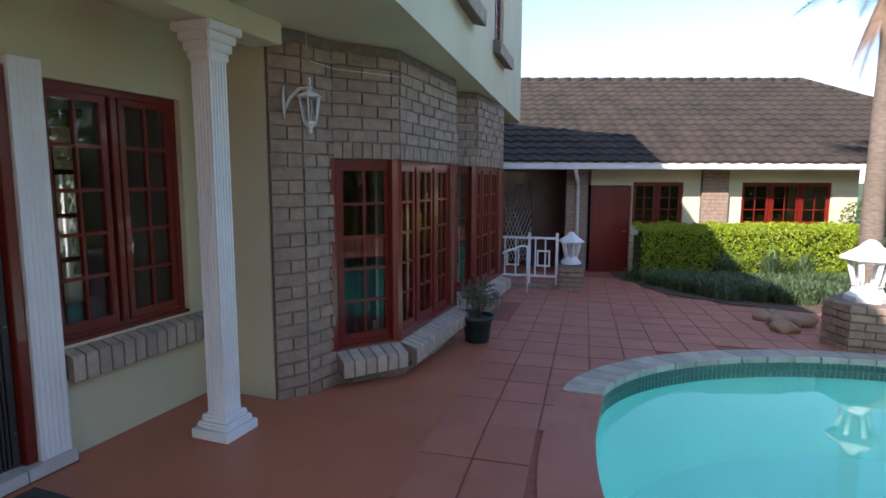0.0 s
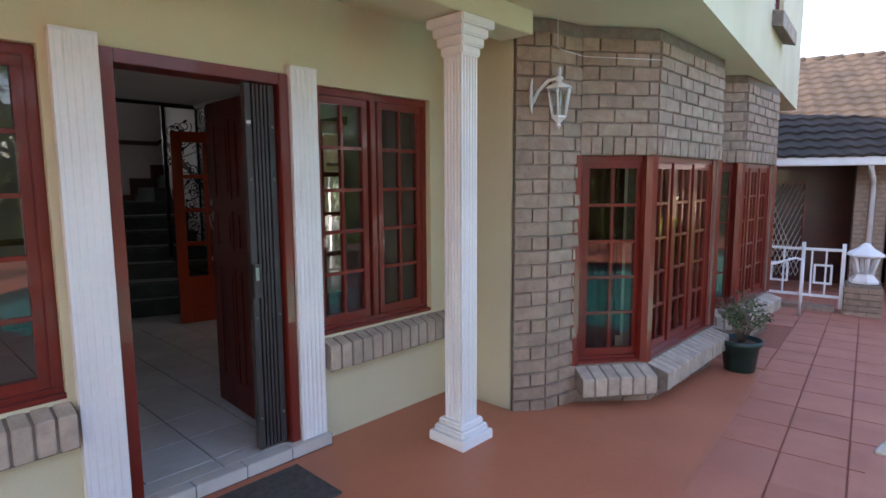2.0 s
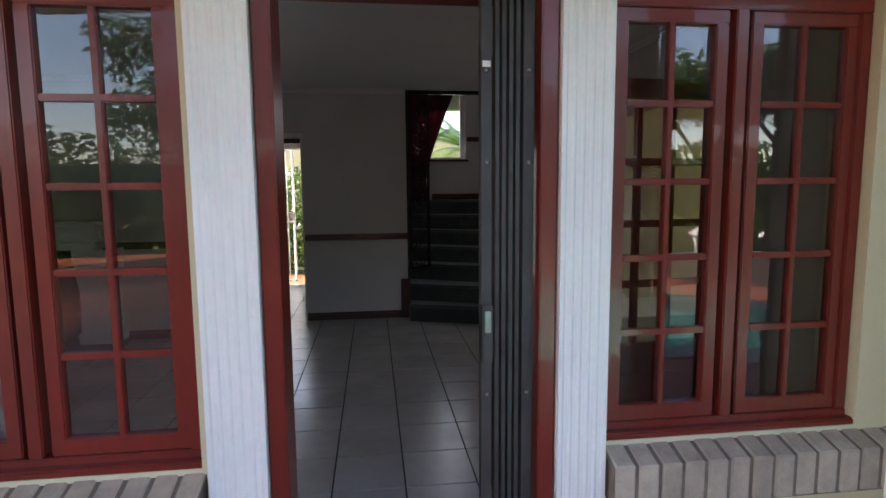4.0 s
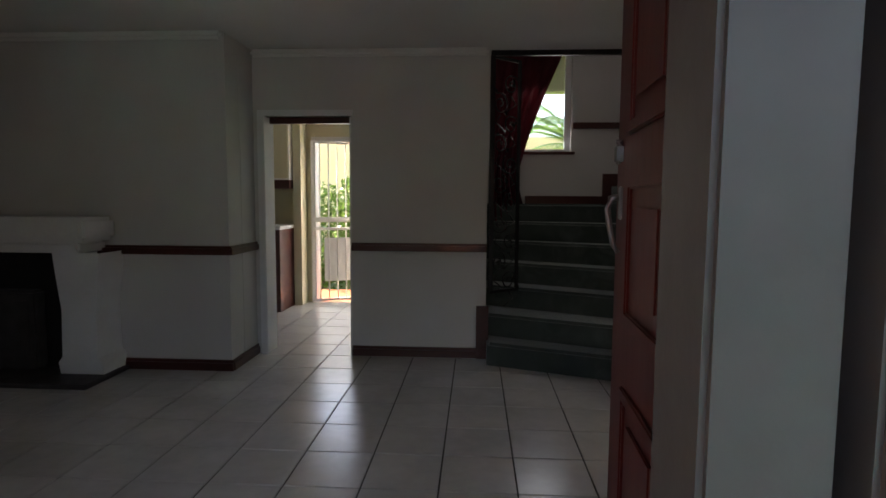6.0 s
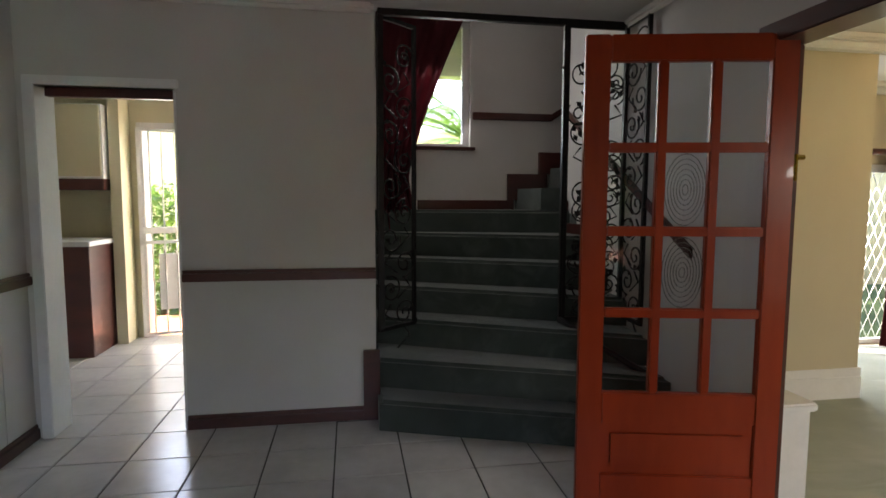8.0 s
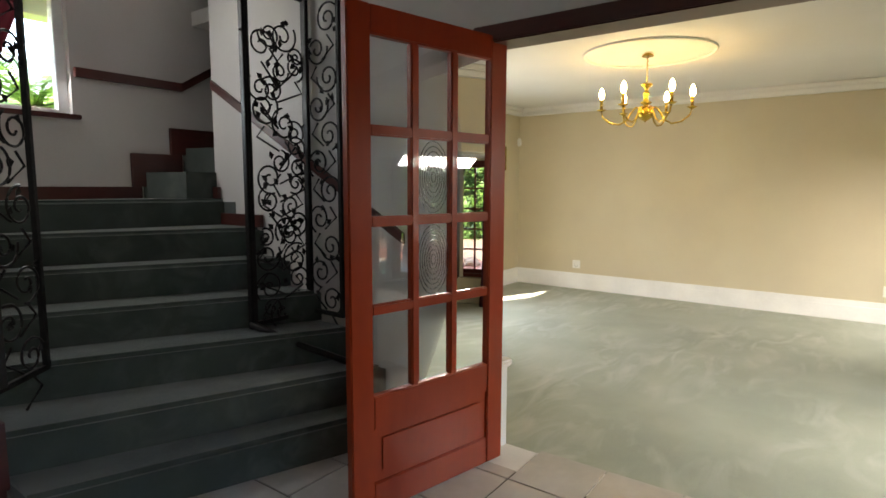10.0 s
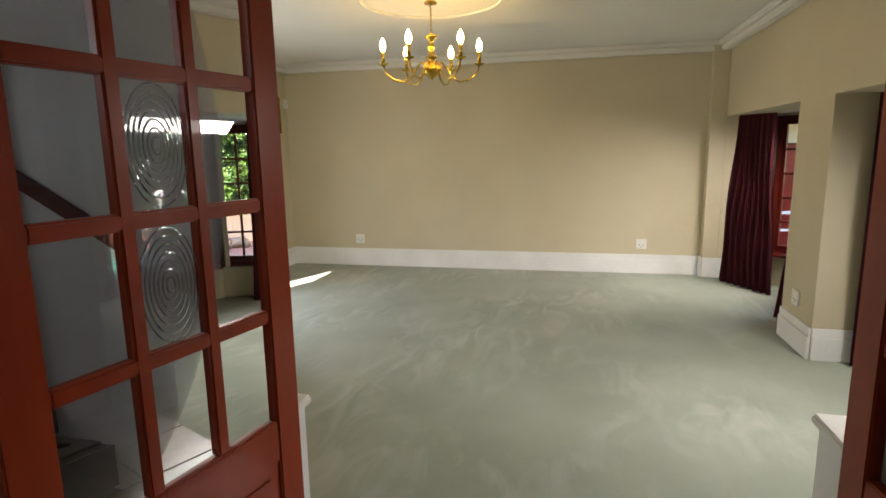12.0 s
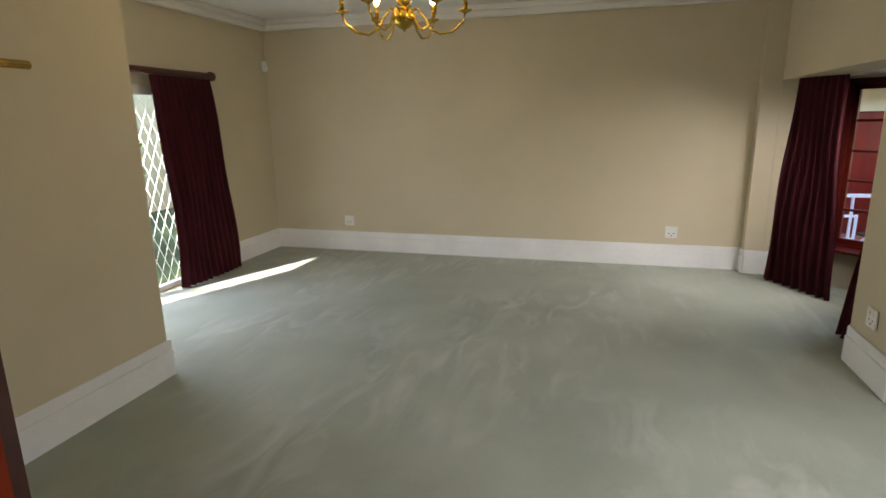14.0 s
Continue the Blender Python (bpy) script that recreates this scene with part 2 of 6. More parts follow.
def box(bm, x0, x1, y0, y1, z0, z1, bevel=0.0):
    r = bmesh.ops.create_cube(bm, size=1)
    for v in r["verts"]:
        v.co = ((x0 + x1) / 2 + v.co.x * (x1 - x0), (y0 + y1) / 2 + v.co.y * (y1 - y0), (z0 + z1) / 2 + v.co.z * (z1 - z0))
    if bevel:
        edges = list({e for v in r["verts"] for e in v.link_edges})
        bmesh.ops.bevel(bm, geom=edges, offset=bevel, segments=2, affect="EDGES", clamp_overlap=True)
    return bm


def cube(*a, **k):
    return box(bmesh.new(), *a, **k)


def prism(bm, ring, z0, z1, slope=None):
    """An upright solid over a plan outline; slope: z offset as a function of x, y."""
    f = slope or (lambda x, y: 0.0)
    lo = [bm.verts.new((x, y, z0 + f(x, y))) for x, y in ring]
    hi = [bm.verts.new((x, y, z1 + f(x, y))) for x, y in ring]
    n = len(ring)
    bm.faces.new(lo[::-1])
    bm.faces.new(hi)
    for i in range(n):
        bm.faces.new((lo[i], lo[(i + 1) % n], hi[(i + 1) % n], hi[i]))
    bmesh.ops.recalc_face_normals(bm, faces=bm.faces)
    return bm


def lathe(bm, profile, segments=20, centre=(0, 0, 0)):
    rings = []
    for r, z in profile:
        rings.append([bm.verts.new((centre[0] + r * math.cos(2 * math.pi * i / segments), centre[1] + r * math.sin(2 * math.pi * i / segments), centre[2] + z)) for i in range(segments)])
    for a, b in zip(rings, rings[1:]):
        for i in range(segments):
            j = (i + 1) % segments
            bm.faces.new((a[i], a[j], b[j], b[i])).smooth = segments > 8
    bm.faces.new(rings[0][::-1])
    bm.faces.new(rings[-1])
    return bm


def tube(bm, points, radius, sides=6, closed=False):
    """A bar swept along points; radius is a number or a function of 0..1."""
    pts = [Vector(p) for p in points]
    rings = []
    for i, p in enumerate(pts):
        d = (pts[min(i + 1, len(pts) - 1)] - pts[max(i - 1, 0)]).normalized()
        ref = Vector((0, 0, 1)) if abs(d.z) < 0.9 else Vector((1, 0, 0))
        a = d.cross(ref).normalized()
        b = d.cross(a)
        r = radius(i / max(1, len(pts) - 1)) if callable(radius) else radius
        rings.append([bm.verts.new(p + a * r * math.cos(2 * math.pi * k / sides) + b * r * math.sin(2 * math.pi * k / sides)) for k in range(sides)])
    for u, v in zip(rings, rings[1:]):
        for k in range(sides):
            bm.faces.new((u[k], u[(k + 1) % sides], v[(k + 1) % sides], v[k])).smooth = True
    if not closed:
        bm.faces.new(rings[0][::-1])
        bm.faces.new(rings[-1])
    return bm


def wall_pieces(bm, x0, x1, y0, y1, z0, z1, openings):
    """A wall along x with openings (xa, xb, za, zb) cut through it."""
    cuts = sorted({x0, x1, *(v for o in openings for v in o[:2])})
    for a, b in zip(cuts, cuts[1:]):
        holes = sorted((o[2], o[3]) for o in openings if o[0] <= a + 1e-6 and o[1] >= b - 1e-6)
        z = z0
        for za, zb in holes:
            if za > z + 1e-6:
                box(bm, a, b, y0, y1, z, za)
            z = zb
        if z < z1 - 1e-6:
            box(bm, a, b, y0, y1, z, z1)
    return bm


def turned(bm, fn):
    for v in bm.verts:
        v.co = fn(v.co)
    return bm


def swap_xy(bm):
    turned(bm, lambda c: Vector((c.y, c.x, c.z)))
    bmesh.ops.reverse_faces(bm, faces=bm.faces)
    return bm


def ground_z(x):
    return -0.055 * max(0.0, x - 3.3)


def leaf_cards(bm, spots, size, rng, droop=0.0):
    """Small folded leaves at the given spots."""
    for p in spots:
        s = size * rng.uniform(0.6, 1.3)
        d = Vector((rng.gauss(0, 1), rng.gauss(0, 1), rng.gauss(0.3 - droop, 0.8))).normalized()
        a = d.cross(Vector((rng.gauss(0, 1), rng.gauss(0, 1), rng.gauss(0, 1)))).normalized()
        up = d.cross(a) * 0.18 * s
        v = [bm.verts.new(Vector(p) + q) for q in (-d * s * 0.5, a * s * 0.28 + up, d * s * 0.6, -a * s * 0.28 + up)]
        bm.faces.new((v[0], v[1], v[2]))
        bm.faces.new((v[0], v[2], v[3]))
    return bm

# ---- large structure: ground, patio, pool ----


def pool_outline(grow=0.0, n=96):
    ring = []
    for i in range(n):
        a = 2 * math.pi * i / n
        c, s = math.cos(a), math.sin(a)
        e, ax = (2 / 1.75, 2.2) if c > 0 else (2 / 3.0, 3.0)
        ring.append((4.4 + (ax + grow) * math.copysign(abs(c) ** e, c), -2.52 + (2.64 + grow) * math.copysign(abs(s) ** e, s)))
    return ring


def in_pool(x, y, grow=0.0):
    e, ax = (1.75, 2.2) if x > 4.4 else (3.0, 3.0)
    return (abs(x - 4.4) / (ax + grow)) ** e + (abs(y + 2.52) / (2.64 + grow)) ** e < 1


def sheet(outer, inner=None, bend=True):
    """A flat sheet with an optional hole, bent to the fall of the ground."""
    bm = bmesh.new()
    for ring in (outer, inner):
        if ring:
            vs = [bm.verts.new((x, y, 0)) for x, y in ring]
            for i in range(len(vs)):
                bm.edges.new((vs[i], vs[(i + 1) % len(vs)]))
    bmesh.ops.triangle_fill(bm, use_beauty=True, use_dissolve=False, edges=bm.edges[:])
    if bend:
        bmesh.ops.bisect_plane(bm, geom=bm.verts[:] + bm.edges[:] + bm.faces[:], plane_co=(3.3, 0, 0), plane_no=(1, 0, 0))
        for v in bm.verts:
            v.co.z = ground_z(v.co.x)
    bmesh.ops.recalc_face_normals(bm, faces=bm.faces)
    if sum(f.normal.z for f in bm.faces) < 0:
        bmesh.ops.reverse_faces(bm, faces=bm.faces)
    return bm


def thick(bm, depth):
    """Give a sheet thickness below itself."""
    r = bmesh.ops.extrude_face_region(bm, geom=bm.faces[:])
    low = [g for g in r["geom"] if isinstance(g, bmesh.types.BMVert)]
    for v in low:
        v.co.z -= depth
    bmesh.ops.recalc_face_normals(bm, faces=bm.faces)
    return bm


bm = bmesh.new()
xs, ys = [-900, -9, 16.5, 900], [-900, -9.5, 14, 900]
gv = {(i, j): bm.verts.new((x, y, ground_z(min(x, 16.5)) - 0.14)) for i, x in enumerate(xs) for j, y in enumerate(ys)}
for i in range(3):
    for j in range(3):
        if (i, j) != (1, 1):
            bm.faces.new((gv[i, j], gv[i + 1, j], gv[i + 1, j + 1], gv[i, j + 1]))
setting("ground", bm, LAWN, "green lawn around the house", "lawn")
north = cube(-9, 16.5, 8.9, 14, -0.9, -0.28)
setting("ground_north", north, LAWN, "green lawn behind the house", "lawn")

patio = thick(sheet([(-9, -9.5), (16.5, -9.5), (16.5, 8.9), (10.2, 8.9), (10.2, 2.9), (8.6, 2.7), (3.5, 2.5), (3.35, 2.87), (-9, 2.87)], pool_outline()), 0.12)
setting("patio", patio, JOINT, "dark mortar bed under the red patio tiles", "patio")
turned(s1 := thick(sheet([(-9, 0.66), (2.35, 0.68), (4.9, 0.98), (5.9, 1.35), (6.1, 2.2), (3.5, 2.3), (3.35, 2.87), (-9, 2.87)]), 0.006), lambda c: c + Vector((0, 0, 0.007)))
setting("patio_screed", s1, SCREED, "smooth red-painted veranda screed", "floor")
turned(s2 := thick(sheet([(-9, -9.5), (1.1, -9.5), (1.1, 0.65), (-9, 0.65)]), 0.006), lambda c: c + Vector((0, 0, 0.007)))
setting("patio_screed_west", s2, SCREED, "smooth red-painted terrace screed", "floor")
turned(s3 := thick(sheet([(13.3, 0.6), (10.6, -0.45), (9.8, -1.5), (9.5, -2.6), (7.9, -3.0), (7.9, -9.4), (16.4, -9.4), (16.4, 0.9)]), 0.02), lambda c: c + Vector((0, 0, 0.022)))
setting("flower_bed", s3, SOIL, "bare brown soil of the planting bed", "flower bed")

# pool shell, band of small tiles and water
ring = pool_outline(0.0)
bm = bmesh.new()
levels = [(0.0, lambda x: ground_z(x) - 0.0), (0.0, lambda x: -0.38), (-0.08, lambda x: -1.15), (-0.5, lambda x: -1.35)]
rows = []
for grow, f in levels:
    rows.append([bm.verts.new((x, y, f(x))) for x, y in pool_outline(grow)])
for a, b in zip(rows, rows[1:]):
    for i in range(96):
        bm.faces.new((a[i], b[i], b[(i + 1) % 96], a[(i + 1) % 96]))
bm.faces.new(rows[-1][::-1])
bmesh.ops.recalc_face_normals(bm, faces=bm.faces)
bmesh.ops.reverse_faces(bm, faces=bm.faces)
pool = setting("pool", bm, POOLWALL, "turquoise plastered swimming pool basin", "swimming pool")
bm = bmesh.new()
bm.faces.new([bm.verts.new((x, y, -0.235)) for x, y in pool_outline(-0.004)])
bm.normal_update()
water = tagged(part("water", bm, WATER), "clear turquoise pool water", "water", kind="structure")
water.visible_shadow = False
bm = bmesh.new()
band = pool_outline(-0.012, 300)
for k in range(2):
    for i in range(300):
        (xa, ya), (xb, yb) = band[i], band[(i + 1) % 300]
        ex, ey = (xb - xa) * 0.06, (yb - ya) * 0.06
        z0, z1 = ground_z(xa) - 0.03 - 0.075 * k, ground_z(xa) - 0.10 - 0.075 * k
        bm.faces.new([bm.verts.new(p) for p in ((xa + ex, ya + ey, z0), (xb - ex, yb - ey, z0), (xb - ex, yb - ey, z1), (xa + ex, ya + ey, z1))])
tagged(part("pool_band", bm, POOLTILE), "dark green mosaic tiles round the pool rim", "tile band", kind="structure")

# ---- house shell ----
A, B, C, D, E, F = (3.35, 2.29), (3.55, 2.16), (3.85, 2.10), (4.30, 1.75), (5.70, 1.75), (6.10, 2.20)
G, D2, E2, H, I = (6.26, 2.20), (6.60, 1.80), (7.85, 1.80), (8.80, 2.80), (10.0, 2.80)
WIN0, WIN1, WTOP = 0.25, 1.753, 2.615


def seg_frame(p, q):
    """Turns local (along, inwards, z) of a wall from p to q into the world."""
    d = Vector((q[0] - p[0], q[1] - p[1], 0))
    length = d.length
    d.normalize()
    n = Vector((-d.y, d.x, 0))
    return length, (lambda c: Vector((p[0], p[1], 0)) + d * c.x + n * c.y + Vector((0, 0, c.z))), math.degrees(math.atan2(d.y, d.x))


def seg_wall(name, p, q, z0, z1, holes, material, inner=0.0, deep=0.2, label=""):
    length, fn, _ = seg_frame(p, q)
    bm = wall_pieces(bmesh.new(), 0, length, inner, inner + deep, z0, z1, holes)
    return setting(name, turned(bm, fn), material, label, "wall")


def span(p, q):
    return math.hypot(q[0] - p[0], q[1] - p[1])


BAYS = [(C, D, 0.02, 0.02), (D, E, 0.05, 0.05), (E, F, 0.02, 0.02), (G, D2, 0.02, 0.02), (D2, E2, 0.05, 0.05), (E2, H, 0.05, 0.04)]
SOLID = [(A, B), (B, C), (F, G), (H, I)]
brick_walls = []
for n, (p, q) in enumerate(SOLID):
    w = seg_wall(f"wall_lounge_front_{n + 1}", p, q, -0.7, WTOP, [], MORTAR, label="brown face-brick front wall of the lounge")
    brick_walls.append((w, p, q, []))
for n, (p, q, a, b) in enumerate(BAYS):
    hole = [(a, span(p, q) - b, WIN0, WIN1)]
    w = seg_wall(f"wall_bay_{n + 1}", p, q, -0.7, WTOP, hole, MORTAR, label="brown face-brick wall of a bay window")
    seg_wall(f"wall_bay_lining_{n + 1}", p, q, -0.2, 1.80, hole, BEIGE, 0.203, 0.02, "beige plastered inside of a bay window")
    brick_walls.append((w, p, q, hole))

setting("wall_stub", cube(3.35, 3.60, 2.31, 3.07, -0.1, WTOP), CREAM, "cream plastered side wall of the veranda", "wall")
front = wall_pieces(bmesh.new(), -6, 3.345, 2.87, 3.07, -0.1, 2.62, [(1.13, 2.035, 0.05, 2.155), (2.21, 3.16, 0.654, 2.13), (-0.07, 0.92, 0.654, 2.13)])
setting("wall_front", front, CREAM, "cream plastered front wall under the veranda", "wall")
lining = wall_pieces(bmesh.new(), -3.2, 3.43, 3.073, 3.10, 0.08, 2.55, [(1.13, 2.035, 0.05, 2.155), (2.21, 3.16, 0.654, 2.13), (-0.07, 0.92, 0.654, 2.13)])
setting("wall_front_lining", lining, HALLWALL, "off-white inside of the front wall", "wall")


def edge_y(x):
    return 1.22 + 0.12 * (x - 2.95)


setting("soffit", prism(bmesh.new(), [(-6, edge_y(-6) + 0.2), (10.2, edge_y(10.2) + 0.2), (10.2, 3.33), (3.63, 3.33), (3.43, 3.07), (-6, 3.07)], 2.62, 2.74), CREAM, "cream plastered soffit under the upper floor", "ceiling")
UP = [(4.72, 5.48, 3.28, 4.5), (7.0, 7.8, 3.30, 4.5)]
length, fn, _ = seg_frame((-6, edge_y(-6)), (10.2, edge_y(10.2)))
k = length / 16.2
upper = wall_pieces(bmesh.new(), 0, length, 0, 0.2, 2.62, 5.6, [((a + 6) * k, (b + 6) * k, c, d) for a, b, c, d in UP])
setting("wall_upper_front", turned(upper, fn), CREAM, "cream plastered upper-floor front wall", "wall")
setting("wall_upper_east", cube(10.0, 10.2, edge_y(10.2) + 0.21, 9.3, 2.62, 5.6), CREAM, "cream plastered upper end wall", "wall")
# unseen west end, carried out to x=-6 to keep the patio shaded
setting("wall_upper_west", cube(-6, -5.8, 0.6, 9.3, 2.62, 5.6), CREAM, "cream plastered upper end wall", "wall")
setting("wall_upper_north", cube(-6, 10.2, 9.31, 9.5, 2.62, 5.6), CREAM, "cream plastered upper back wall", "wall")
# unseen slab over the whole plan, added to keep the sun out
setting("roof", prism(bmesh.new(), [(-6.3, -0.25), (10.4, 1.95), (10.4, 9.7), (-6.3, 9.7)], 5.6, 5.78), ROOFTILE, "brown roof over the upper floor", "roof")
setting("wall_west_end", cube(-6, -5.8, 3.08, 9.6, -0.2, 2.62), CREAM, "cream plastered end wall", "wall")
setting("veranda_beam", cube(-6, 3.345, 2.15, 2.40, 2.475, 2.617, bevel=0.006), CREAM, "cream plastered beam over the veranda column", "beam")

# hall
setting("floor", cube(-3.2, 3.428, 3.07, 7.215, -0.1, 0.073), GROUT, "dark grout between the hall floor tiles", "floor")
setting("ceiling", cube(-3.2, 3.43, 3.08, 7.30, 2.55, 2.615), CEIL, "white painted hall ceiling", "ceiling")
setting("wall_hall_west", cube(-3.4, -3.2, 3.08, 7.4, 0, 2.6), HALLWALL, "off-white hall wall", "wall")
east = swap_xy(wall_pieces(bmesh.new(), 3.08, 8.22, 3.43, 3.54, -0.15, 5.4, [(4.215, 5.985, 0.0, 2.09)]))
setting("wall_hall_east", east, HALLWALL, "off-white wall between hall and lounge", "wall")
back = wall_pieces(bmesh.new(), -0.068, 1.83, 7.215, 7.40, 0.0, 2.56, [(0.02, 0.735, 0.0, 2.031)])
setting("wall_hall_back", back, HALLWALL, "off-white back wall of the hall", "wall")
setting("wall_fireplace", cube(-3.2, -0.068, 6.72, 6.95, 0.0, 2.56), HALLWALL, "off-white wall beside the fireplace", "wall")
setting("wall_return", cube(-0.25, -0.066, 6.951, 7.40, 0.0, 2.56), HALLWALL, "off-white return wall beside the kitchen doorway", "wall")
setting("wall_stair_west", cube(1.65, 1.829, 7.401, 8.62, 0.0, 5.4), HALLWALL, "off-white stairwell wall", "wall")
stairback = wall_pieces(bmesh.new(), 1.65, 5.45, 8.62, 8.80, 0.0, 5.4, [(1.95, 2.71, 1.875, 2.93)])
setting("wall_stair_back", stairback, HALLWALL, "off-white stairwell wall with a window", "wall")
setting("wall_stair_lintel", cube(1.83, 3.43, 7.215, 7.36, 2.56, 5.4), HALLWALL, "off-white wall above the stair opening", "wall")
setting("ceiling_stairs", cube(1.65, 5.5, 7.2, 8.8, 5.4, 5.5), CEIL, "white stairwell ceiling", "ceiling")
bm = bmesh.new()
for x0, x1, y0, y1 in ((-3.2, 3.43, 3.10, 3.16), (-0.068, 1.83, 7.16, 7.214), (-3.2, -0.07, 6.66, 6.718), (3.37, 3.428, 3.16, 7.2)):
    box(bm, x0, x1, y0, y1, 2.49, 2.549, bevel=0.02)
setting("cornice_hall", bm, CEIL, "white coved cornice", "cornice")


def moulding(name, material, runs, z0, z1, proud, label, category):
    """Skirting or rail along walls: runs are (x0, x1, y0, y1) face lines with the side they stand out to."""
    root = tagged(new(name), label, category, kind="structure")
    for x0, x1, y0, y1, nx, ny in runs:
        bm = bmesh.new()
        for k, (za, zb, pr) in enumerate(((z0, z0 + (z1 - z0) * 0.72, proud), (z0 + (z1 - z0) * 0.72, z1, proud * 0.6))):
            if ny:
                box(bm, x0, x1, min(y0, y0 + ny * pr), max(y0, y0 + ny * pr), za, zb, bevel=0.003)
            else:
                box(bm, min(x0, x0 + nx * pr), max(x0, x0 + nx * pr), y0, y1, za, zb, bevel=0.003)
        part("board", bm, material, root)
    return root


moulding("baseboard_hall", DARKWOOD, [(-1.02, -0.05, 6.718, 0, 0, -1), (-0.064, 0, 6.72, 7.21, 1, 0), (0.737, 1.84, 7.213, 0, 0, -1), (3.428, 0, 3.12, 4.21, -1, 0), (3.428, 0, 5.99, 6.3, -1, 0), (2.1, 3.42, 3.102, 0, 0, 1), (-3.19, 1.05, 3.102, 0, 0, 1)], 0.082, 0.165, 0.02, "dark red painted skirting board", "skirting")
moulding("dado_rail", DARKWOOD, [(-1.06, -0.045, 6.718, 0, 0, -1), (-0.064, 0, 6.695, 7.21, 1, 0), (0.737, 1.83, 7.213, 0, 0, -1)], 0.952, 1.018, 0.028, "dark red wooden dado rail", "dado rail")
stepblock = cube(1.752, 1.852, 7.185, 7.213, 0.08, 0.515, bevel=0.003)
setting("baseboard_stair_end", stepblock, DARKWOOD, "dark red stepped skirting at the foot of the stairs", "skirting")
bm = bmesh.new()
box(bm, 2.725, 3.43, 8.585, 8.618, 2.11, 2.17, bevel=0.004)
setting("dado_rail_stair", bm, DARKWOOD, "dark red wooden rail on the stairwell wall", "dado rail")
bm = turned(cube(0, 1.7, -0.02, 0.02, -0.03, 0.03, bevel=0.004), lambda c: Vector((3.43 + c.x * 0.83, 8.60 + c.y * 0.4, 2.14 + c.x * 0.52 + c.z)))
setting("dado_rail_upper", bm, DARKWOOD, "dark red wooden rail rising along the upper flight", "dado rail")
bm = turned(cube(0, 2.3, -0.012, 0.012, -0.03, 0.03, bevel=0.004), lambda c: Vector((3.416 + c.y, 8.2 - c.x * 0.75, 2.12 - c.x * 0.42 + c.z)))
setting("dado_rail_sloping", bm, DARKWOOD, "dark red wooden rail falling along the stair wall", "dado rail")

# kitchen beyond the hall
setting("floor_kitchen", cube(-2.4, 1.65, 7.215, 9.6, -0.1, 0.074), GROUT, "dark grout between the kitchen floor tiles", "floor")
setting("ceiling_kitchen", cube(-2.4, 1.65, 7.40, 9.8, 2.45, 2.55), CEIL, "white kitchen ceiling", "ceiling")
kback = wall_pieces(bmesh.new(), -2.4, 1.65, 9.6, 9.78, 0.0, 2.45, [(-0.30, 0.50, 0.0, 2.14)])
setting("wall_kitchen_back", kback, CREAM, "cream kitchen back wall", "wall")
setting("wall_kitchen_west", cube(-2.6, -2.4, 6.96, 9.8, 0, 2.45), CREAM, "cream kitchen side wall", "wall")
setting("wall_kitchen_pier", cube(-0.455, -0.36, 9.35, 9.597, 0.07, 2.45), CREAM, "cream kitchen wall pier", "wall")

# lounge
setting("floor_lounge", prism(bmesh.new(), [(3.55, 3.3), (3.95, 2.5), (4.4, 1.98), (5.62, 1.98), (6.0, 2.42), (6.4, 2.42), (6.7, 2.02), (7.76, 2.02), (8.62, 2.9), (8.96, 3.3), (8.96, 8.8), (3.55, 8.8)], -0.2, -0.08), CARPET, "worn pale green fitted carpet", "carpet")
setting("ceiling_lounge", cube(3.54, 8.96, 3.33, 8.8, 2.60, 2.70), CEIL, "white lounge ceiling", "ceiling")
setting("wall_lounge_back", cube(8.96, 9.16, 2.8, 9.0, -0.2, 2.75), BEIGE, "beige painted end wall of the lounge", "wall")
lsouth = wall_pieces(bmesh.new(), 3.545, 8.96, 2.97, 3.33, -0.2, 2.75, [(3.95, 6.17, -0.2, 1.775), (6.76, 8.84, -0.2, 1.775)])
setting("wall_lounge_south", lsouth, BEIGE, "beige wall with two openings to the bay windows", "wall")
setting("wall_lounge_corner", cube(8.84, 8.958, 3.332, 3.50, -0.1, 2.6), BEIGE, "beige corner pilaster", "wall")
lnorth = wall_pieces(bmesh.new(), 5.51, 8.96, 8.80, 9.0, -0.4, 2.75, [(5.60, 7.55, -0.085, 1.80)])
setting("wall_lounge_north", lnorth, BEIGE, "beige wall with a sliding door", "wall")
setting("wall_lounge_nib", cube(3.543, 5.51, 7.46, 7.62, -0.2, 2.75), BEIGE, "beige wall beside the lounge doorway", "wall")
setting("wall_lounge_nib_end", cube(5.35, 5.511, 7.621, 9.0, -0.2, 2.75), BEIGE, "beige end of the projecting wall", "wall")
setting("wall_lounge_west", swap_xy(wall_pieces(bmesh.new(), 3.34, 7.458, 3.543, 3.56, -0.1, 2.6, [(4.215, 5.985, -0.1, 2.09)])), BEIGE, "beige lounge side of the doorway wall", "wall")
setting("ceiling_bays", prism(bmesh.new(), [(3.9, 2.97), (4.35, 1.9), (5.65, 1.9), (6.2, 2.4), (6.65, 1.95), (7.8, 1.95), (8.62, 2.85), (8.9, 2.97)], 1.776, 1.84), CEIL, "white ceiling of the bay windows", "ceiling")
bm = bmesh.new()
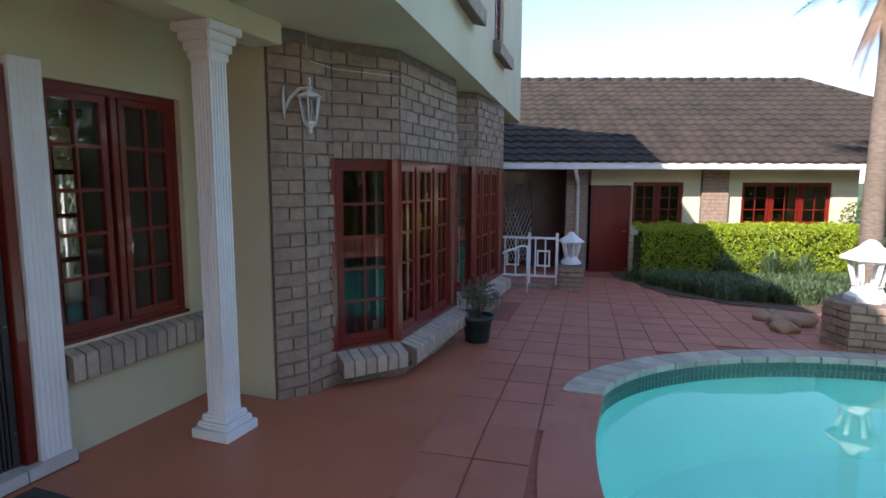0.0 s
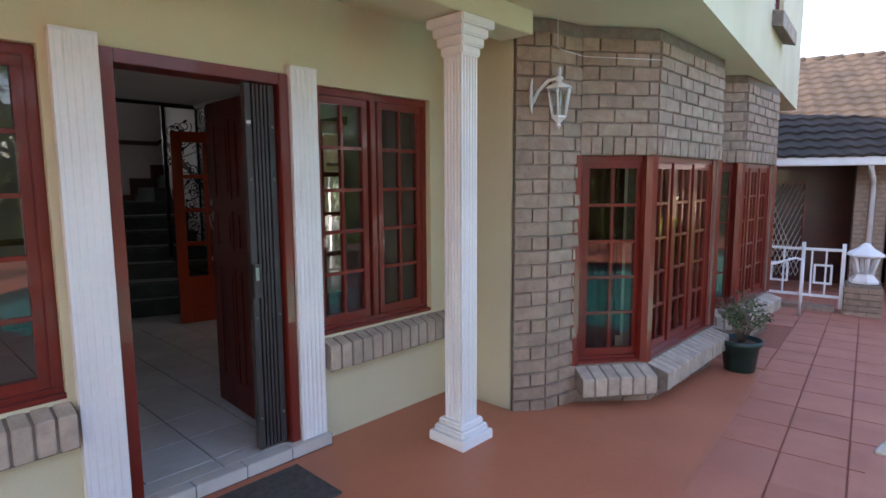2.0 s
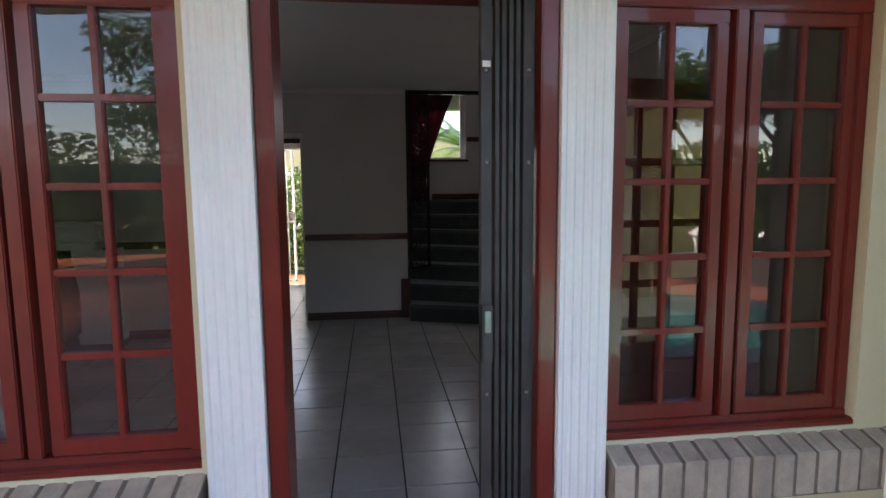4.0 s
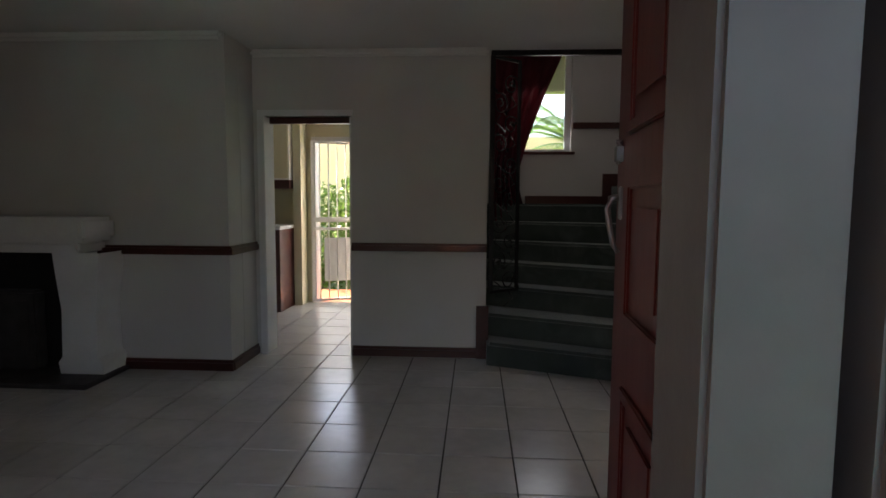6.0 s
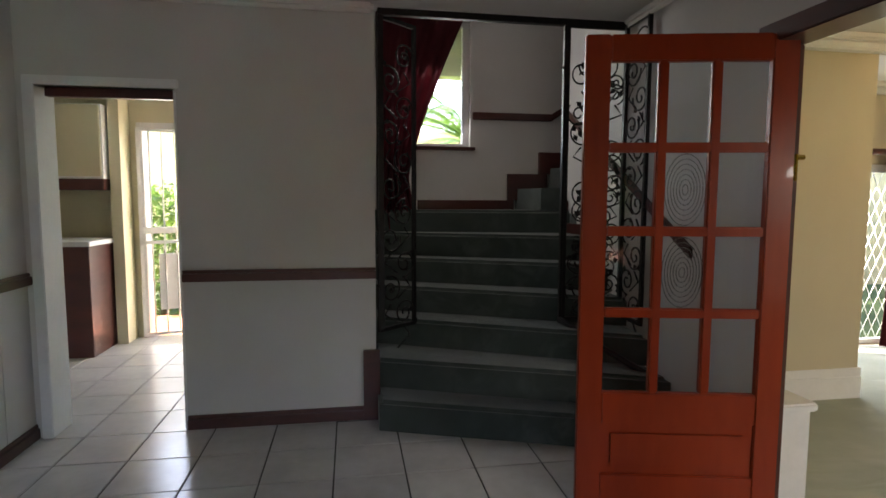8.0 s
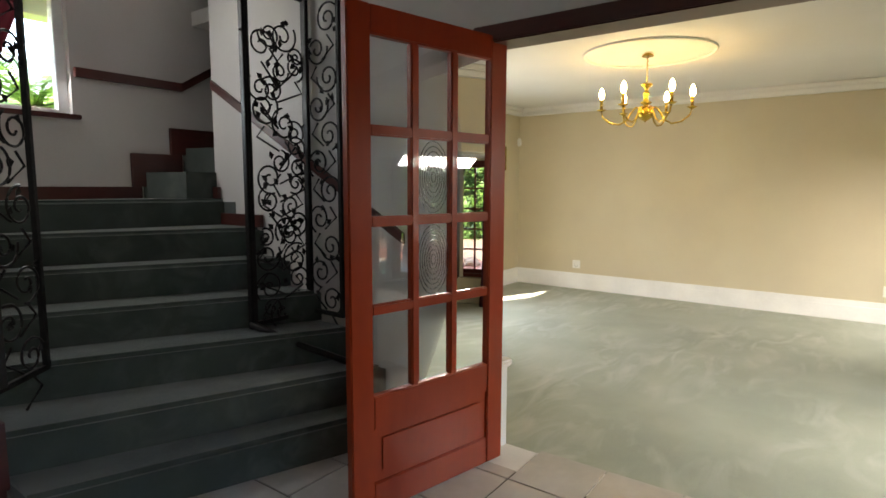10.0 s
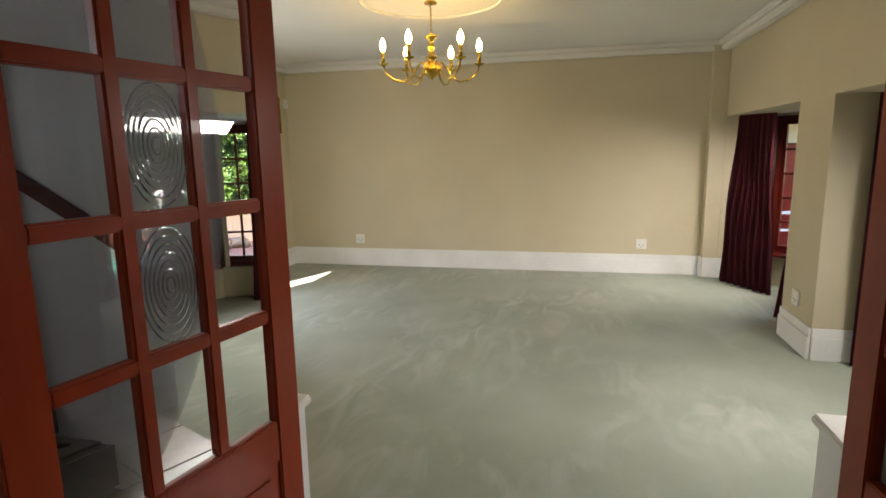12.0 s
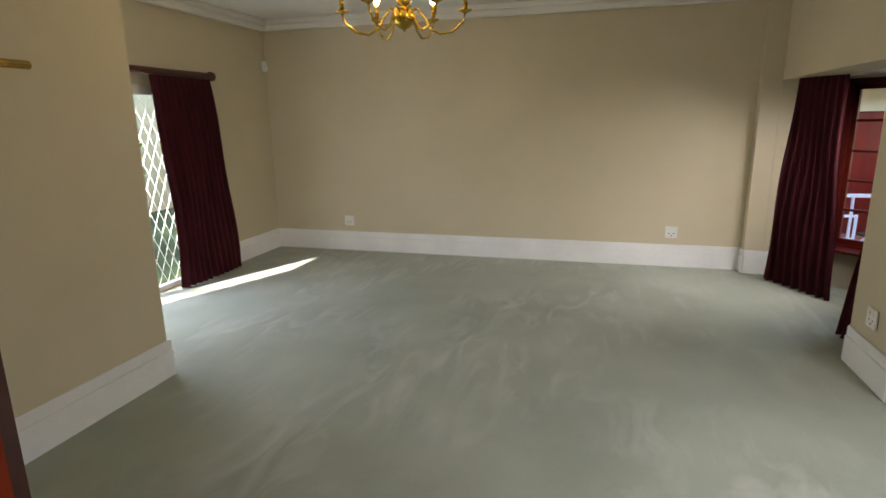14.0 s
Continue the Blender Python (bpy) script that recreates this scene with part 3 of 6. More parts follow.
for x0, x1, y0, y1 in ((8.86, 8.955, 3.34, 8.79), (3.57, 8.95, 3.332, 3.43), (5.52, 8.95, 8.70, 8.797), (3.57, 5.6, 7.36, 7.457), (5.514, 5.61, 7.46, 8.8)):
    box(bm, x0, x1, y0, y1, 2.49, 2.545, bevel=0.012)
    box(bm, x0 - 0.05, x1 + 0.05, y0 - 0.05, y1 + 0.05, 2.545, 2.598, bevel=0.015)
setting("cornice_lounge", bm, CEIL, "white stepped cornice", "cornice")
moulding("baseboard_lounge", WHITE, [(8.958, 0, 3.5, 8.8, -1, 0), (8.836, 8.96, 3.502, 0, 0, 1), (8.838, 0, 2.99, 3.5, -1, 0), (6.17, 6.76, 3.332, 0, 0, 1), (6.167, 0, 2.98, 3.33, -1, 0), (6.763, 0, 2.98, 3.33, 1, 0), (7.56, 8.94, 8.798, 0, 0, -1), (3.57, 5.53, 7.458, 0, 0, -1), (5.513, 0, 7.46, 8.79, 1, 0), (3.57, 3.95, 3.332, 0, 0, 1)], -0.08, 0.155, 0.022, "tall white painted skirting board", "skirting")
setting("floor_threshold", cube(3.43, 3.66, 4.217, 5.983, -0.08, 0.074), WHITE, "white tiled step down into the lounge", "step")
moulding("baseboard_bay", WHITE, [(7.0, 7.7, 2.03, 0, 0, 1)], -0.08, 0.155, 0.02, "tall white skirting in the bay", "skirting")

for p, q in ((D2, E2), (E2, H), (D, E)):
    length, fn, _ = seg_frame(p, q)
    setting("sill_board", turned(cube(0.12, length - 0.12, 0.08, 0.30, 0.252, 0.278, bevel=0.006), fn), REDWOOD, "red painted inner window board", "window sill")

for x, y in (C, D, E, F, D2, E2):
    post = lathe(bmesh.new(), [(0.058, WIN0 + 0.002), (0.058, WIN1 - 0.002)], 8, (x, y + 0.035, 0))
    setting("corner_post", post, REDWOOD, "red painted corner post of a bay window", "window post")

# ---- windows ----
window_count = [0]


def window(p, q, z0, z1, casements, cols, rows, label, back=0.04, split=None):
    """A red wooden casement window in a wall from p to q."""
    length, fn, ang = seg_frame(p, q)
    window_count[0] += 1
    root = tagged(thing(f"window_{window_count[0]}", (*p, z0), label, "window", ang), kind="structure")
    h, fw = z1 - z0, 0.045
    bm = bmesh.new()
    box(bm, 0, length, back, back + 0.08, 0, fw, bevel=0.004)
    box(bm, 0, length, back, back + 0.08, h - fw, h, bevel=0.004)
    widths = [length / casements * i for i in range(casements + 1)]
    for i, x in enumerate(widths):
        a = 0 if i == 0 else (length - fw if i == casements else x - fw / 2)
        box(bm, a, a + fw, back + 0.002, back + 0.078, fw, h - fw, bevel=0.004)
    part("window_frame", bm, REDWOOD, root)
    part("window_sill", cube(-0.01, length + 0.01, back - 0.035, back + 0.02, -0.012, 0.022, bevel=0.006), REDWOOD, root)
    for i in range(casements):
        a, b = widths[i] + fw * 0.9, widths[i + 1] - fw * 0.9
        c0, c1, sw = fw, h - fw, 0.045
        bm = bmesh.new()
        y0, y1 = back + 0.012, back + 0.052
        box(bm, a, b, y0, y1, c0, c0 + sw * 1.2, bevel=0.004)
        box(bm, a, b, y0, y1, c1 - sw, c1, bevel=0.004)
        for x in (a, b - sw):
            box(bm, x, x + sw, y0 + 0.001, y1 - 0.001, c0 + sw, c1 - sw, bevel=0.004)
        gx0, gx1, gz0, gz1 = a + sw, b - sw, c0 + sw * 1.2, c1 - sw
        for k in range(1, cols):
            x = gx0 + (gx1 - gx0) * k / cols
            box(bm, x - 0.011, x + 0.011, y0 + 0.004, y1 - 0.006, gz0, gz1, bevel=0.003)
        for k in range(1, rows):
            z = gz0 + (gz1 - gz0) * k / rows
            box(bm, gx0, gx1, y0 + 0.005, y1 - 0.007, z - 0.011, z + 0.011, bevel=0.003)
        sash = part("casement", bm, REDWOOD, root)
        for k in range(cols):
            for r in range(rows):
                xa, xb = gx0 + (gx1 - gx0) * k / cols, gx0 + (gx1 - gx0) * (k + 1) / cols
                za, zb = gz0 + (gz1 - gz0) * r / rows, gz0 + (gz1 - gz0) * (r + 1) / rows
                bm = bmesh.new()
                tilt = 0.0015 * ((k + r * 2 + i) % 3 - 1) + (0.065 * (xb - xa) if window_count[0] == 1 and i == 0 else 0)
                bm.faces.new([bm.verts.new(c) for c in ((xa, y0 + 0.02, za), (xb, y0 + 0.02 + tilt, za), (xb, y0 + 0.02 + tilt, zb), (xa, y0 + 0.02, zb))])
                pane = part("pane", bm, GLASS, sash)
                pane.visible_shadow = False
    return root


window((2.21, 2.87), (3.16, 2.87), 0.654, 2.13, 2, 2, 5, "red wooden casement window with small panes beside the door")
window((-0.07, 2.87), (0.92, 2.87), 0.654, 2.13, 2, 2, 5, "red wooden casement window with small panes beside the door")
for (p, q, a, b), n in zip(BAYS, (1, 3, 1, 1, 3, 2)):
    length, fn, _ = seg_frame(p, q)
    P, Q = fn(Vector((a, 0, 0))), fn(Vector((length - b, 0, 0)))
    window(P[:2], Q[:2], WIN0, WIN1, n, 2, 5, "red wooden bay window casements with small panes")
for a, b, c, d in UP:
    window((a, edge_y(a)), (b, edge_y(b)), c, d, 2, 2, 5, "upper-floor red wooden casement window")
# white framed stair window, sliding door
root = tagged(thing("window_stair", (1.95, 8.62, 1.875), "tall white stairwell window looking on palm leaves", "window"), kind="structure")
bm = bmesh.new()
for x0, x1, z0, z1 in ((0, 0.04, 0, 1.055), (0.70, 0.76, 0, 1.055), (0.04, 0.70, 0, 0.03), (0.04, 0.70, 1.02, 1.055)):
    box(bm, x0, x1, 0.05, 0.12, z0, z1, bevel=0.004)
part("window_frame", bm, WHITE, root)
part("window_sill", cube(-0.03, 0.80, -0.03, 0.05, -0.03, 0.0, bevel=0.004), DARKWOOD, root)
bm = bmesh.new()
bm.faces.new([bm.verts.new(c) for c in ((0.04, 0.09, 0.03), (0.70, 0.09, 0.03), (0.70, 0.09, 1.02), (0.04, 0.09, 1.02))])
part("pane", bm, CLEAR, root).visible_shadow = False
root = tagged(thing("door_sliding", (5.60, 8.84, -0.08), "white aluminium sliding door, closed", "sliding door"), kind="structure")
bm = bmesh.new()
for x0, x1, z0, z1 in ((0, 0.06, 0, 1.88), (0.95, 1.02, 0, 1.88), (1.89, 1.95, 0, 1.88), (0.06, 1.89, 0, 0.05), (0.06, 1.89, 1.80, 1.88)):
    box(bm, x0, x1, 0, 0.06, z0, z1, bevel=0.004)
part("door_frame", bm, WHITE, root)
for x0, x1 in ((0.06, 0.95), (1.02, 1.89)):
    bm = bmesh.new()
    bm.faces.new([bm.verts.new(c) for c in ((x0, 0.03, 0.05), (x1, 0.03, 0.05), (x1, 0.03, 1.80), (x0, 0.03, 1.80))])
    part("pane", bm, CLEAR, root).visible_shadow = False

# ---- things outside ----


def fluted_column(loc, width, height, label):
    root = thing("column", loc, label, "column")
    part("plinth", box(box(box(bmesh.new(), -0.14, 0.14, -0.14, 0.14, 0, 0.06, bevel=0.006), -0.12, 0.12, -0.12, 0.12, 0.06, 0.10, bevel=0.012), -0.10, 0.10, -0.10, 0.10, 0.10, 0.14, bevel=0.012), WHITE, root)
    w, pts = width / 2, []
    for side in range(4):
        prof = [(-w, 0)]
        for k in range(5):
            c = -w * 0.72 + k * w * 0.36
            prof += [(c - w * 0.13, 0), (c - w * 0.07, 0.009), (c + w * 0.07, 0.009), (c + w * 0.13, 0)]
        for u, dpt in prof:
            x, y = u, -w + dpt
            for _ in range(side):
                x, y = -y, x
            pts.append((x, y))
    part("shaft", prism(bmesh.new(), pts, 0.14, height - 0.2), WHITE, root)
    bm = bmesh.new()
    for i, g in enumerate((0.082, 0.098, 0.115, 0.14)):
        box(bm, -g, g, -g, g, height - 0.2 + 0.05 * i, height - 0.15 + 0.05 * i, bevel=0.008)
    part("capital", bm, WHITE, root)
    return root


fluted_column((2.80, 2.27, 0.008), 0.135, 2.465, "white fluted square column on a stepped plinth")


def pilaster(x0, x1, z1):
    root = tagged(thing("door_pilaster", (x0, 2.868, 0.012), "white fluted pilaster beside the front door", "pilaster"), group="front door pilasters")
    w = x1 - x0
    pts = [(0, 0), (0, -0.05)]
    for k in range(5):
        c = w * (0.15 + 0.175 * k)
        pts += [(c - 0.012, -0.05), (c - 0.006, -0.0465), (c + 0.006, -0.0465), (c + 0.012, -0.05)]
    pts += [(w, -0.05), (w, 0)]
    part("shaft", prism(bmesh.new(), pts, 0.03, z1 - 0.02), WHITE, root)
    part("base", cube(-0.002, w + 0.002, -0.053, 0, 0, 0.03, bevel=0.003), WHITE, root)
    part("cap", cube(-0.002, w + 0.002, -0.053, 0, z1 - 0.02, z1, bevel=0.003), WHITE, root)


pilaster(0.952, 1.125, 2.19)
pilaster(2.04, 2.205, 2.19)

# front door frame, leaf, folded security gate
root = tagged(thing("door_1", (1.13, 2.87, 0.08), "dark red wooden front door standing open into the hall", "door"), kind="structure")
bm = bmesh.new()
box(bm, 0, 0.055, -0.03, 0.14, 0, 2.075, bevel=0.004)
box(bm, 0.85, 0.905, -0.03, 0.14, 0, 2.075, bevel=0.004)
box(bm, 0.055, 0.85, -0.028, 0.138, 2.015, 2.075, bevel=0.004)
part("door_frame", bm, REDWOOD, root)
ang = math.degrees(math.atan2(3.81 - 3.02, 2.03 - 1.99))
leaf = part("door_leaf", cube(0, 0.79, -0.02, 0.02, 0.01, 2.005, bevel=0.004), LEAFWOOD, root)
leaf.matrix_local = pose(0.855, 0.145, 0, 0, 0, ang)
for x0, x1 in ((0.11, 0.36), (0.43, 0.68)):
    for z0, z1 in ((0.2, 0.96), (1.07, 1.32), (1.39, 1.88)):
        bm = bmesh.new()
        for y in (0.02, -0.02):
            s = 1 if y > 0 else -1
            for a in ((x0, x1, z0, z0 + 0.022), (x0, x1, z1 - 0.022, z1), (x0, x0 + 0.022, z0, z1), (x1 - 0.022, x1, z0, z1)):
                box(bm, a[0], a[1], min(y, y + s * 0.008), max(y, y + s * 0.008), a[2], a[3], bevel=0.003)
            box(bm, x0 + 0.05, x1 - 0.05, min(y, y + s * 0.006), max(y, y + s * 0.006), z0 + 0.05, z1 - 0.05, bevel=0.004)
        part("door_panel", bm, LEAFWOOD, leaf)
bm = bmesh.new()
box(bm, 0.732, 0.757, 0.02, 0.024, 1.245, 1.305, bevel=0.004)
tube(bm, [(0.745, 0.026, 1.285), (0.745, 0.038, 1.284), (0.746, 0.044, 1.265), (0.747, 0.040, 1.235), (0.744, 0.033, 1.20), (0.742, 0.024, 1.185)], lambda t: 0.0065 - 0.002 * t, 8)
part("door_handle", bm, STEEL, leaf, "dull steel pull handle")
part("door_lock", lathe(cube(0.735, 0.768, 0.02, 0.032, 1.345, 1.38, bevel=0.004), [(0.006, 0), (0.006, 0.008)], 14, (0.75, 0.026, 1.38)), STEEL, leaf, "dull steel night latch")
part("door_latch", cube(0.79, 0.797, -0.012, 0.012, 1.26, 1.34), BRASS, leaf, "brass latch plate")

root = thing("security_gate", (1.80, 2.90, 0.09), "dark steel trellis security gate folded open in the doorway", "security gate")
for i, (x, w) in enumerate(((0.0, 0.035), (0.045, 0.014), (0.067, 0.014), (0.089, 0.014), (0.111, 0.014), (0.135, 0.035))):
    part("upright", cube(x, x + w, -0.02, 0.02, 0.0, 2.0, bevel=0.002), GATEMETAL, root)
part("gate_lock", cube(0.0, 0.036, -0.04, 0.0, 0.86, 1.05, bevel=0.004), GATEMETAL, root)
part("keyhole_plate", cube(0.008, 0.028, -0.046, -0.038, 0.96, 1.03, bevel=0.002), STEEL, root)
for z in (0.18, 0.75, 1.5, 1.78):
    for x in (0.0175, 0.1525):
        part("rivet", lathe(bmesh.new(), [(0.007, 0), (0.006, 0.004), (0.002, 0.006)], 10), STEEL, root).matrix_local = pose(x, -0.02, z, 90)
part("label_plate", cube(0.005, 0.03, -0.0225, -0.0195, 1.79, 1.808), PLASTIC, root, "small white maker's label")
part("strike_channel", cube(-0.73, -0.70, -0.06, -0.03, 0.84, 1.06, bevel=0.003), GATEMETAL, root)

# threshold tiles and door mat
th = setting("threshold", cube(1.13, 2.22, 2.79, 2.868, 0.0, 0.074), GROUT, "white tiled front door threshold", "threshold")
for i in range(4):
    part("tile", cube(1.133 + 0.272 * i, 1.40 + 0.272 * i, 2.784, 2.868, 0.013, 0.081, bevel=0.004), FLOORTILE, th)
part("tile", cube(1.19, 1.586, 2.872, 2.986, 0.07, 0.0805, bevel=0.002), FLOORTILE, th)
part("tile", cube(1.594, 1.975, 2.872, 2.986, 0.07, 0.0805, bevel=0.002), FLOORTILE, th)
part("tile_bed", cube(1.19, 1.975, 2.8685, 3.069, 0.02, 0.072), GROUT, th)
mt = thing("door_mat", (1.45, 2.5, 0.008), "dark grey door mat on the red veranda floor", "door mat")
part("mat", cube(-0.55, 0.48, -0.2, 0.22, 0, 0.014, bevel=0.005), MAT, mt)

# brick window sills, each brick of its own
sill_count = [0]


def brick_sill(p, q, z, out, depth, label, length=0.083, tip=0.045):
    seg, fn, ang = seg_frame(p, q)
    sill_count[0] += 1
    root = tagged(thing(f"sill_{sill_count[0]}", (*p, z), label, "window sill", ang), kind="structure")
    n = max(1, round(seg / length))
    w = seg / n
    bm = bmesh.new()
    prof = [(-out, -depth - tip), (0.05, -depth), (0.05, 0.0), (-out, -tip)]
    for i in range(n):
        lo = [bm.verts.new((0.006, y, zz)) for y, zz in prof] if i == 0 else None
        if i == 0:
            hi = [bm.verts.new((w - 0.006, y, zz)) for y, zz in prof]
            bm.faces.new(lo)
            bm.faces.new(hi[::-1])
            for k in range(4):
                bm.faces.new((lo[k], hi[k], hi[(k + 1) % 4], lo[(k + 1) % 4]))
            bmesh.ops.recalc_face_normals(bm, faces=bm.faces)
            bmesh.ops.bevel(bm, geom=bm.edges[:], offset=0.006, segments=1, affect="EDGES")
            me = quad_mesh("brick", bm, SILLBRICK)
        ob = new("brick", me)
        ob.parent = root
        ob.matrix_local = pose(i * w, random.uniform(-0.003, 0.003), random.uniform(-0.002, 0.002))
    bm = bmesh.new()
    lo = [bm.verts.new((0.002, y + (0.008 if y < 0 else 0), zz * 0.99 - 0.004)) for y, zz in prof]
    hi = [bm.verts.new((seg - 0.002, y + (0.008 if y < 0 else 0), zz * 0.99 - 0.004)) for y, zz in prof]
    bm.faces.new(lo)
    bm.faces.new(hi[::-1])
    for k in range(4):
        bm.faces.new((lo[k], hi[k], hi[(k + 1) % 4], lo[(k + 1) % 4]))
    bmesh.ops.recalc_face_normals(bm, faces=bm.faces)
    part("mortar", bm, MORTAR, root)


brick_sill((2.215, 2.87), (3.345, 2.87), 0.655, 0.10, 0.15, "brown brick-on-edge window sill", 0.08)
brick_sill((-0.25, 2.87), (0.935, 2.87), 0.655, 0.10, 0.15, "brown brick-on-edge window sill", 0.08)
for p, q in ((C, D), (D, E), (E, F), (G, D2), (D2, E2)):
    brick_sill(p, q, WIN0, 0.16, 0.13, "pale brown sloping brick sill of the bay window", 0.09, 0.06)
for a, b, c, d in UP:
    brick_sill((a - 0.12, edge_y(a)), (b + 0.12, edge_y(b)), c, 0.12, 0.15, "brown brick sill under an upper window", 0.085)

# wall lantern
root = thing("wall_lantern", (3.42, 2.226, 2.12), "white cast-metal wall lantern on the brick pier", "lantern", 25)
bm = lathe(bmesh.new(), [(0.02, 0), (0.055, 0.012), (0.06, 0.02)], 16)
turned(bm, lambda c: Vector((c.x * 0.8, -c.z, c.y * 1.9)))
part("back_plate", bm, WHITE, root)
part("arm", tube(bmesh.new(), [(0, -0.02, -0.05), (0, -0.06, 0.03), (0, -0.12, 0.09), (0, -0.17, 0.10), (0, -0.19, 0.06)], 0.011, 8), WHITE, root)
for z0, prof, nm in ((0, [(0.01, 0.17), (0.014, 0.14), (0.010, 0.12), (0.03, 0.10), (0.012, 0.085), (0.03, 0.07), (0.085, 0.045), (0.09, 0.035), (0.075, 0.03)], "cap"), (0, [(0.045, -0.13), (0.05, -0.145), (0.03, -0.16), (0.012, -0.18), (0.018, -0.195), (0.004, -0.215)], "finial")):
    part(nm, turned(lathe(bmesh.new(), prof, 6), lambda c: c + Vector((0, -0.19, 0))), WHITE, root)
for i in range(6):
    a = math.pi / 3 * i
    c, s = math.cos(a), math.sin(a)
    part("cage_bar", tube(bmesh.new(), [(0.074 * c, -0.19 + 0.074 * s, 0.032), (0.046 * c, -0.19 + 0.046 * s, -0.135)], 0.006, 5), WHITE, root)
pn = part("lantern_glass", turned(lathe(bmesh.new(), [(0.042, -0.13), (0.069, 0.03)], 6), lambda c: c + Vector((0, -0.19, 0))), CLEAR, root)
pn.visible_shadow = False
# cable along the brickwork
cb = thing("cable", (3.58, 2.12, 2.42), "thin white cable along the brick wall", "cable")
part("wire", tube(bmesh.new(), [(0.0, 0, 0.19), (0.0, 0, 0.02), (0.02, -0.015, 0.0), (0.26, -0.05, -0.012), (0.70, -0.40, -0.02)], 0.0022, 5), WHITE, cb)


def shrub(name, loc, r, h, leaf, size, n, label, seed, material=GREEN):
    root = thing(name, loc, label, "plant")
    rng = random.Random(seed)
    bm = bmesh.new()
    for i in range(9):
        a = rng.uniform(0, 6.28)
        tube(bm, [(0, 0, 0), (r * 0.4 * math.cos(a), r * 0.4 * math.sin(a), h * 0.5), (r * 0.8 * math.cos(a), r * 0.8 * math.sin(a), h * rng.uniform(0.7, 1))], lambda t: 0.008 * (1.2 - t), 5)
    part("stems", bm, BARK, root)
    spots = []
    for _ in range(n):
        a, u, v = rng.uniform(0, 6.28), rng.random() ** 0.5, rng.uniform(0.12, 1)
        w = r * (0.55 + 0.45 * math.sin(v * 2.6)) * (1 + 0.25 * math.sin(3 * a + seed))
        spots.append((w * u * math.cos(a), w * u * math.sin(a), h * v * (1 - 0.15 * u)))
    part("leaves", leaf_cards(bmesh.new(), spots, size, rng), material, root)
    return root


pz = ground_z(5.7) + 0.006
root = thing("flower_pot", (5.72, 1.50, pz), "dark green plastic pot with a dry flowering plant", "plant pot")
part("pot", lathe(bmesh.new(), [(0.10, 0), (0.125, 0.01), (0.155, 0.24), (0.175, 0.245), (0.18, 0.29), (0.165, 0.29), (0.15, 0.25)], 24), POT, root)
part("soil", lathe(bmesh.new(), [(0.145, 0.22), (0.148, 0.255)], 20), SOIL, root)
rng = random.Random(4)
bm, bl, bf = bmesh.new(), bmesh.new(), bmesh.new()
for i in range(46):
    a, t = rng.uniform(0, 6.28), rng.uniform(0.25, 1.0)
    tip = Vector((0.24 * t * math.cos(a), 0.24 * t * math.sin(a), 0.25 + rng.uniform(0.25, 0.46) * (1.2 - 0.5 * t)))
    mid = Vector((tip.x * 0.45, tip.y * 0.45, 0.25 + (tip.z - 0.25) * 0.65))
    tube(bm, [(tip.x * 0.1, tip.y * 0.1, 0.25), mid, tip], 0.003, 4)
    leaf_cards(bl, [mid + (tip - mid) * rng.random() + Vector((rng.gauss(0, 0.02), rng.gauss(0, 0.02), 0)) for _ in range(12)], 0.035, rng)
    leaf_cards(bf, [tip + Vector((rng.gauss(0, 0.015), rng.gauss(0, 0.015), rng.gauss(0, 0.015))) for _ in range(6)], 0.025, rng)
part("stems", bm, BARK, root)
part("leaves", bl, LAVENDER, root)
part("flowers", bf, FLOWER, root)["kind"] = "stuff"



def unit_brick(material, h, variants=3, deep=0.05, proud=0.012):
    out = []
    for k in range(variants):
        bm = cube(0, 1, -proud - 0.003 * k, deep, 0, h, bevel=0.006)
        for v in bm.verts:
            if v.co.y < 0:
                v.co += Vector((0, random.uniform(-0.003, 0.003), random.uniform(-0.002, 0.002)))
        out.append(quad_mesh("brick", bm, material))
    return out


def pier(name, cx, cy, r, sides, height, label, turn=0.0):
    """A brick pedestal with its courses laid brick by brick."""
    gz = ground_z(cx)
    root = thing(name, (cx, cy, gz), label, "brick pedestal")
    part("core", turned(lathe(bmesh.new(), [(r - 0.012, -0.1), (r - 0.012, height - 0.005)], sides), lambda c: Matrix.Rotation(turn, 3, "Z") @ c), MORTAR, root)
    course = 0.088
    me = unit_brick(BRICK, course - 0.012)
    for c in range(int(height / course + 0.5)):
        for s in range(sides):
            a0, a1 = turn + 2 * math.pi * s / sides, turn + 2 * math.pi * (s + 1) / sides
            p, q = Vector((r * math.cos(a0), r * math.sin(a0), 0)), Vector((r * math.cos(a1), r * math.sin(a1), 0))
            L = (q - p).length
            cut = 0.38 if c % 2 else 0.62
            for a, b in ((0.01, cut * L - 0.006), (cut * L + 0.006, L - 0.008)):
                ob = new("brick", random.choice(me))
                ob.parent = root
                ang = math.atan2(q.y - p.y, q.x - p.x)
                at = p + (q - p).normalized() * a
                ob.matrix_local = Matrix.Translation((at.x, at.y, c * course + 0.004)) @ Matrix.Rotation(ang, 4, "Z") @ Matrix.Diagonal((b - a, 1, 1, 1))
    return gz + height


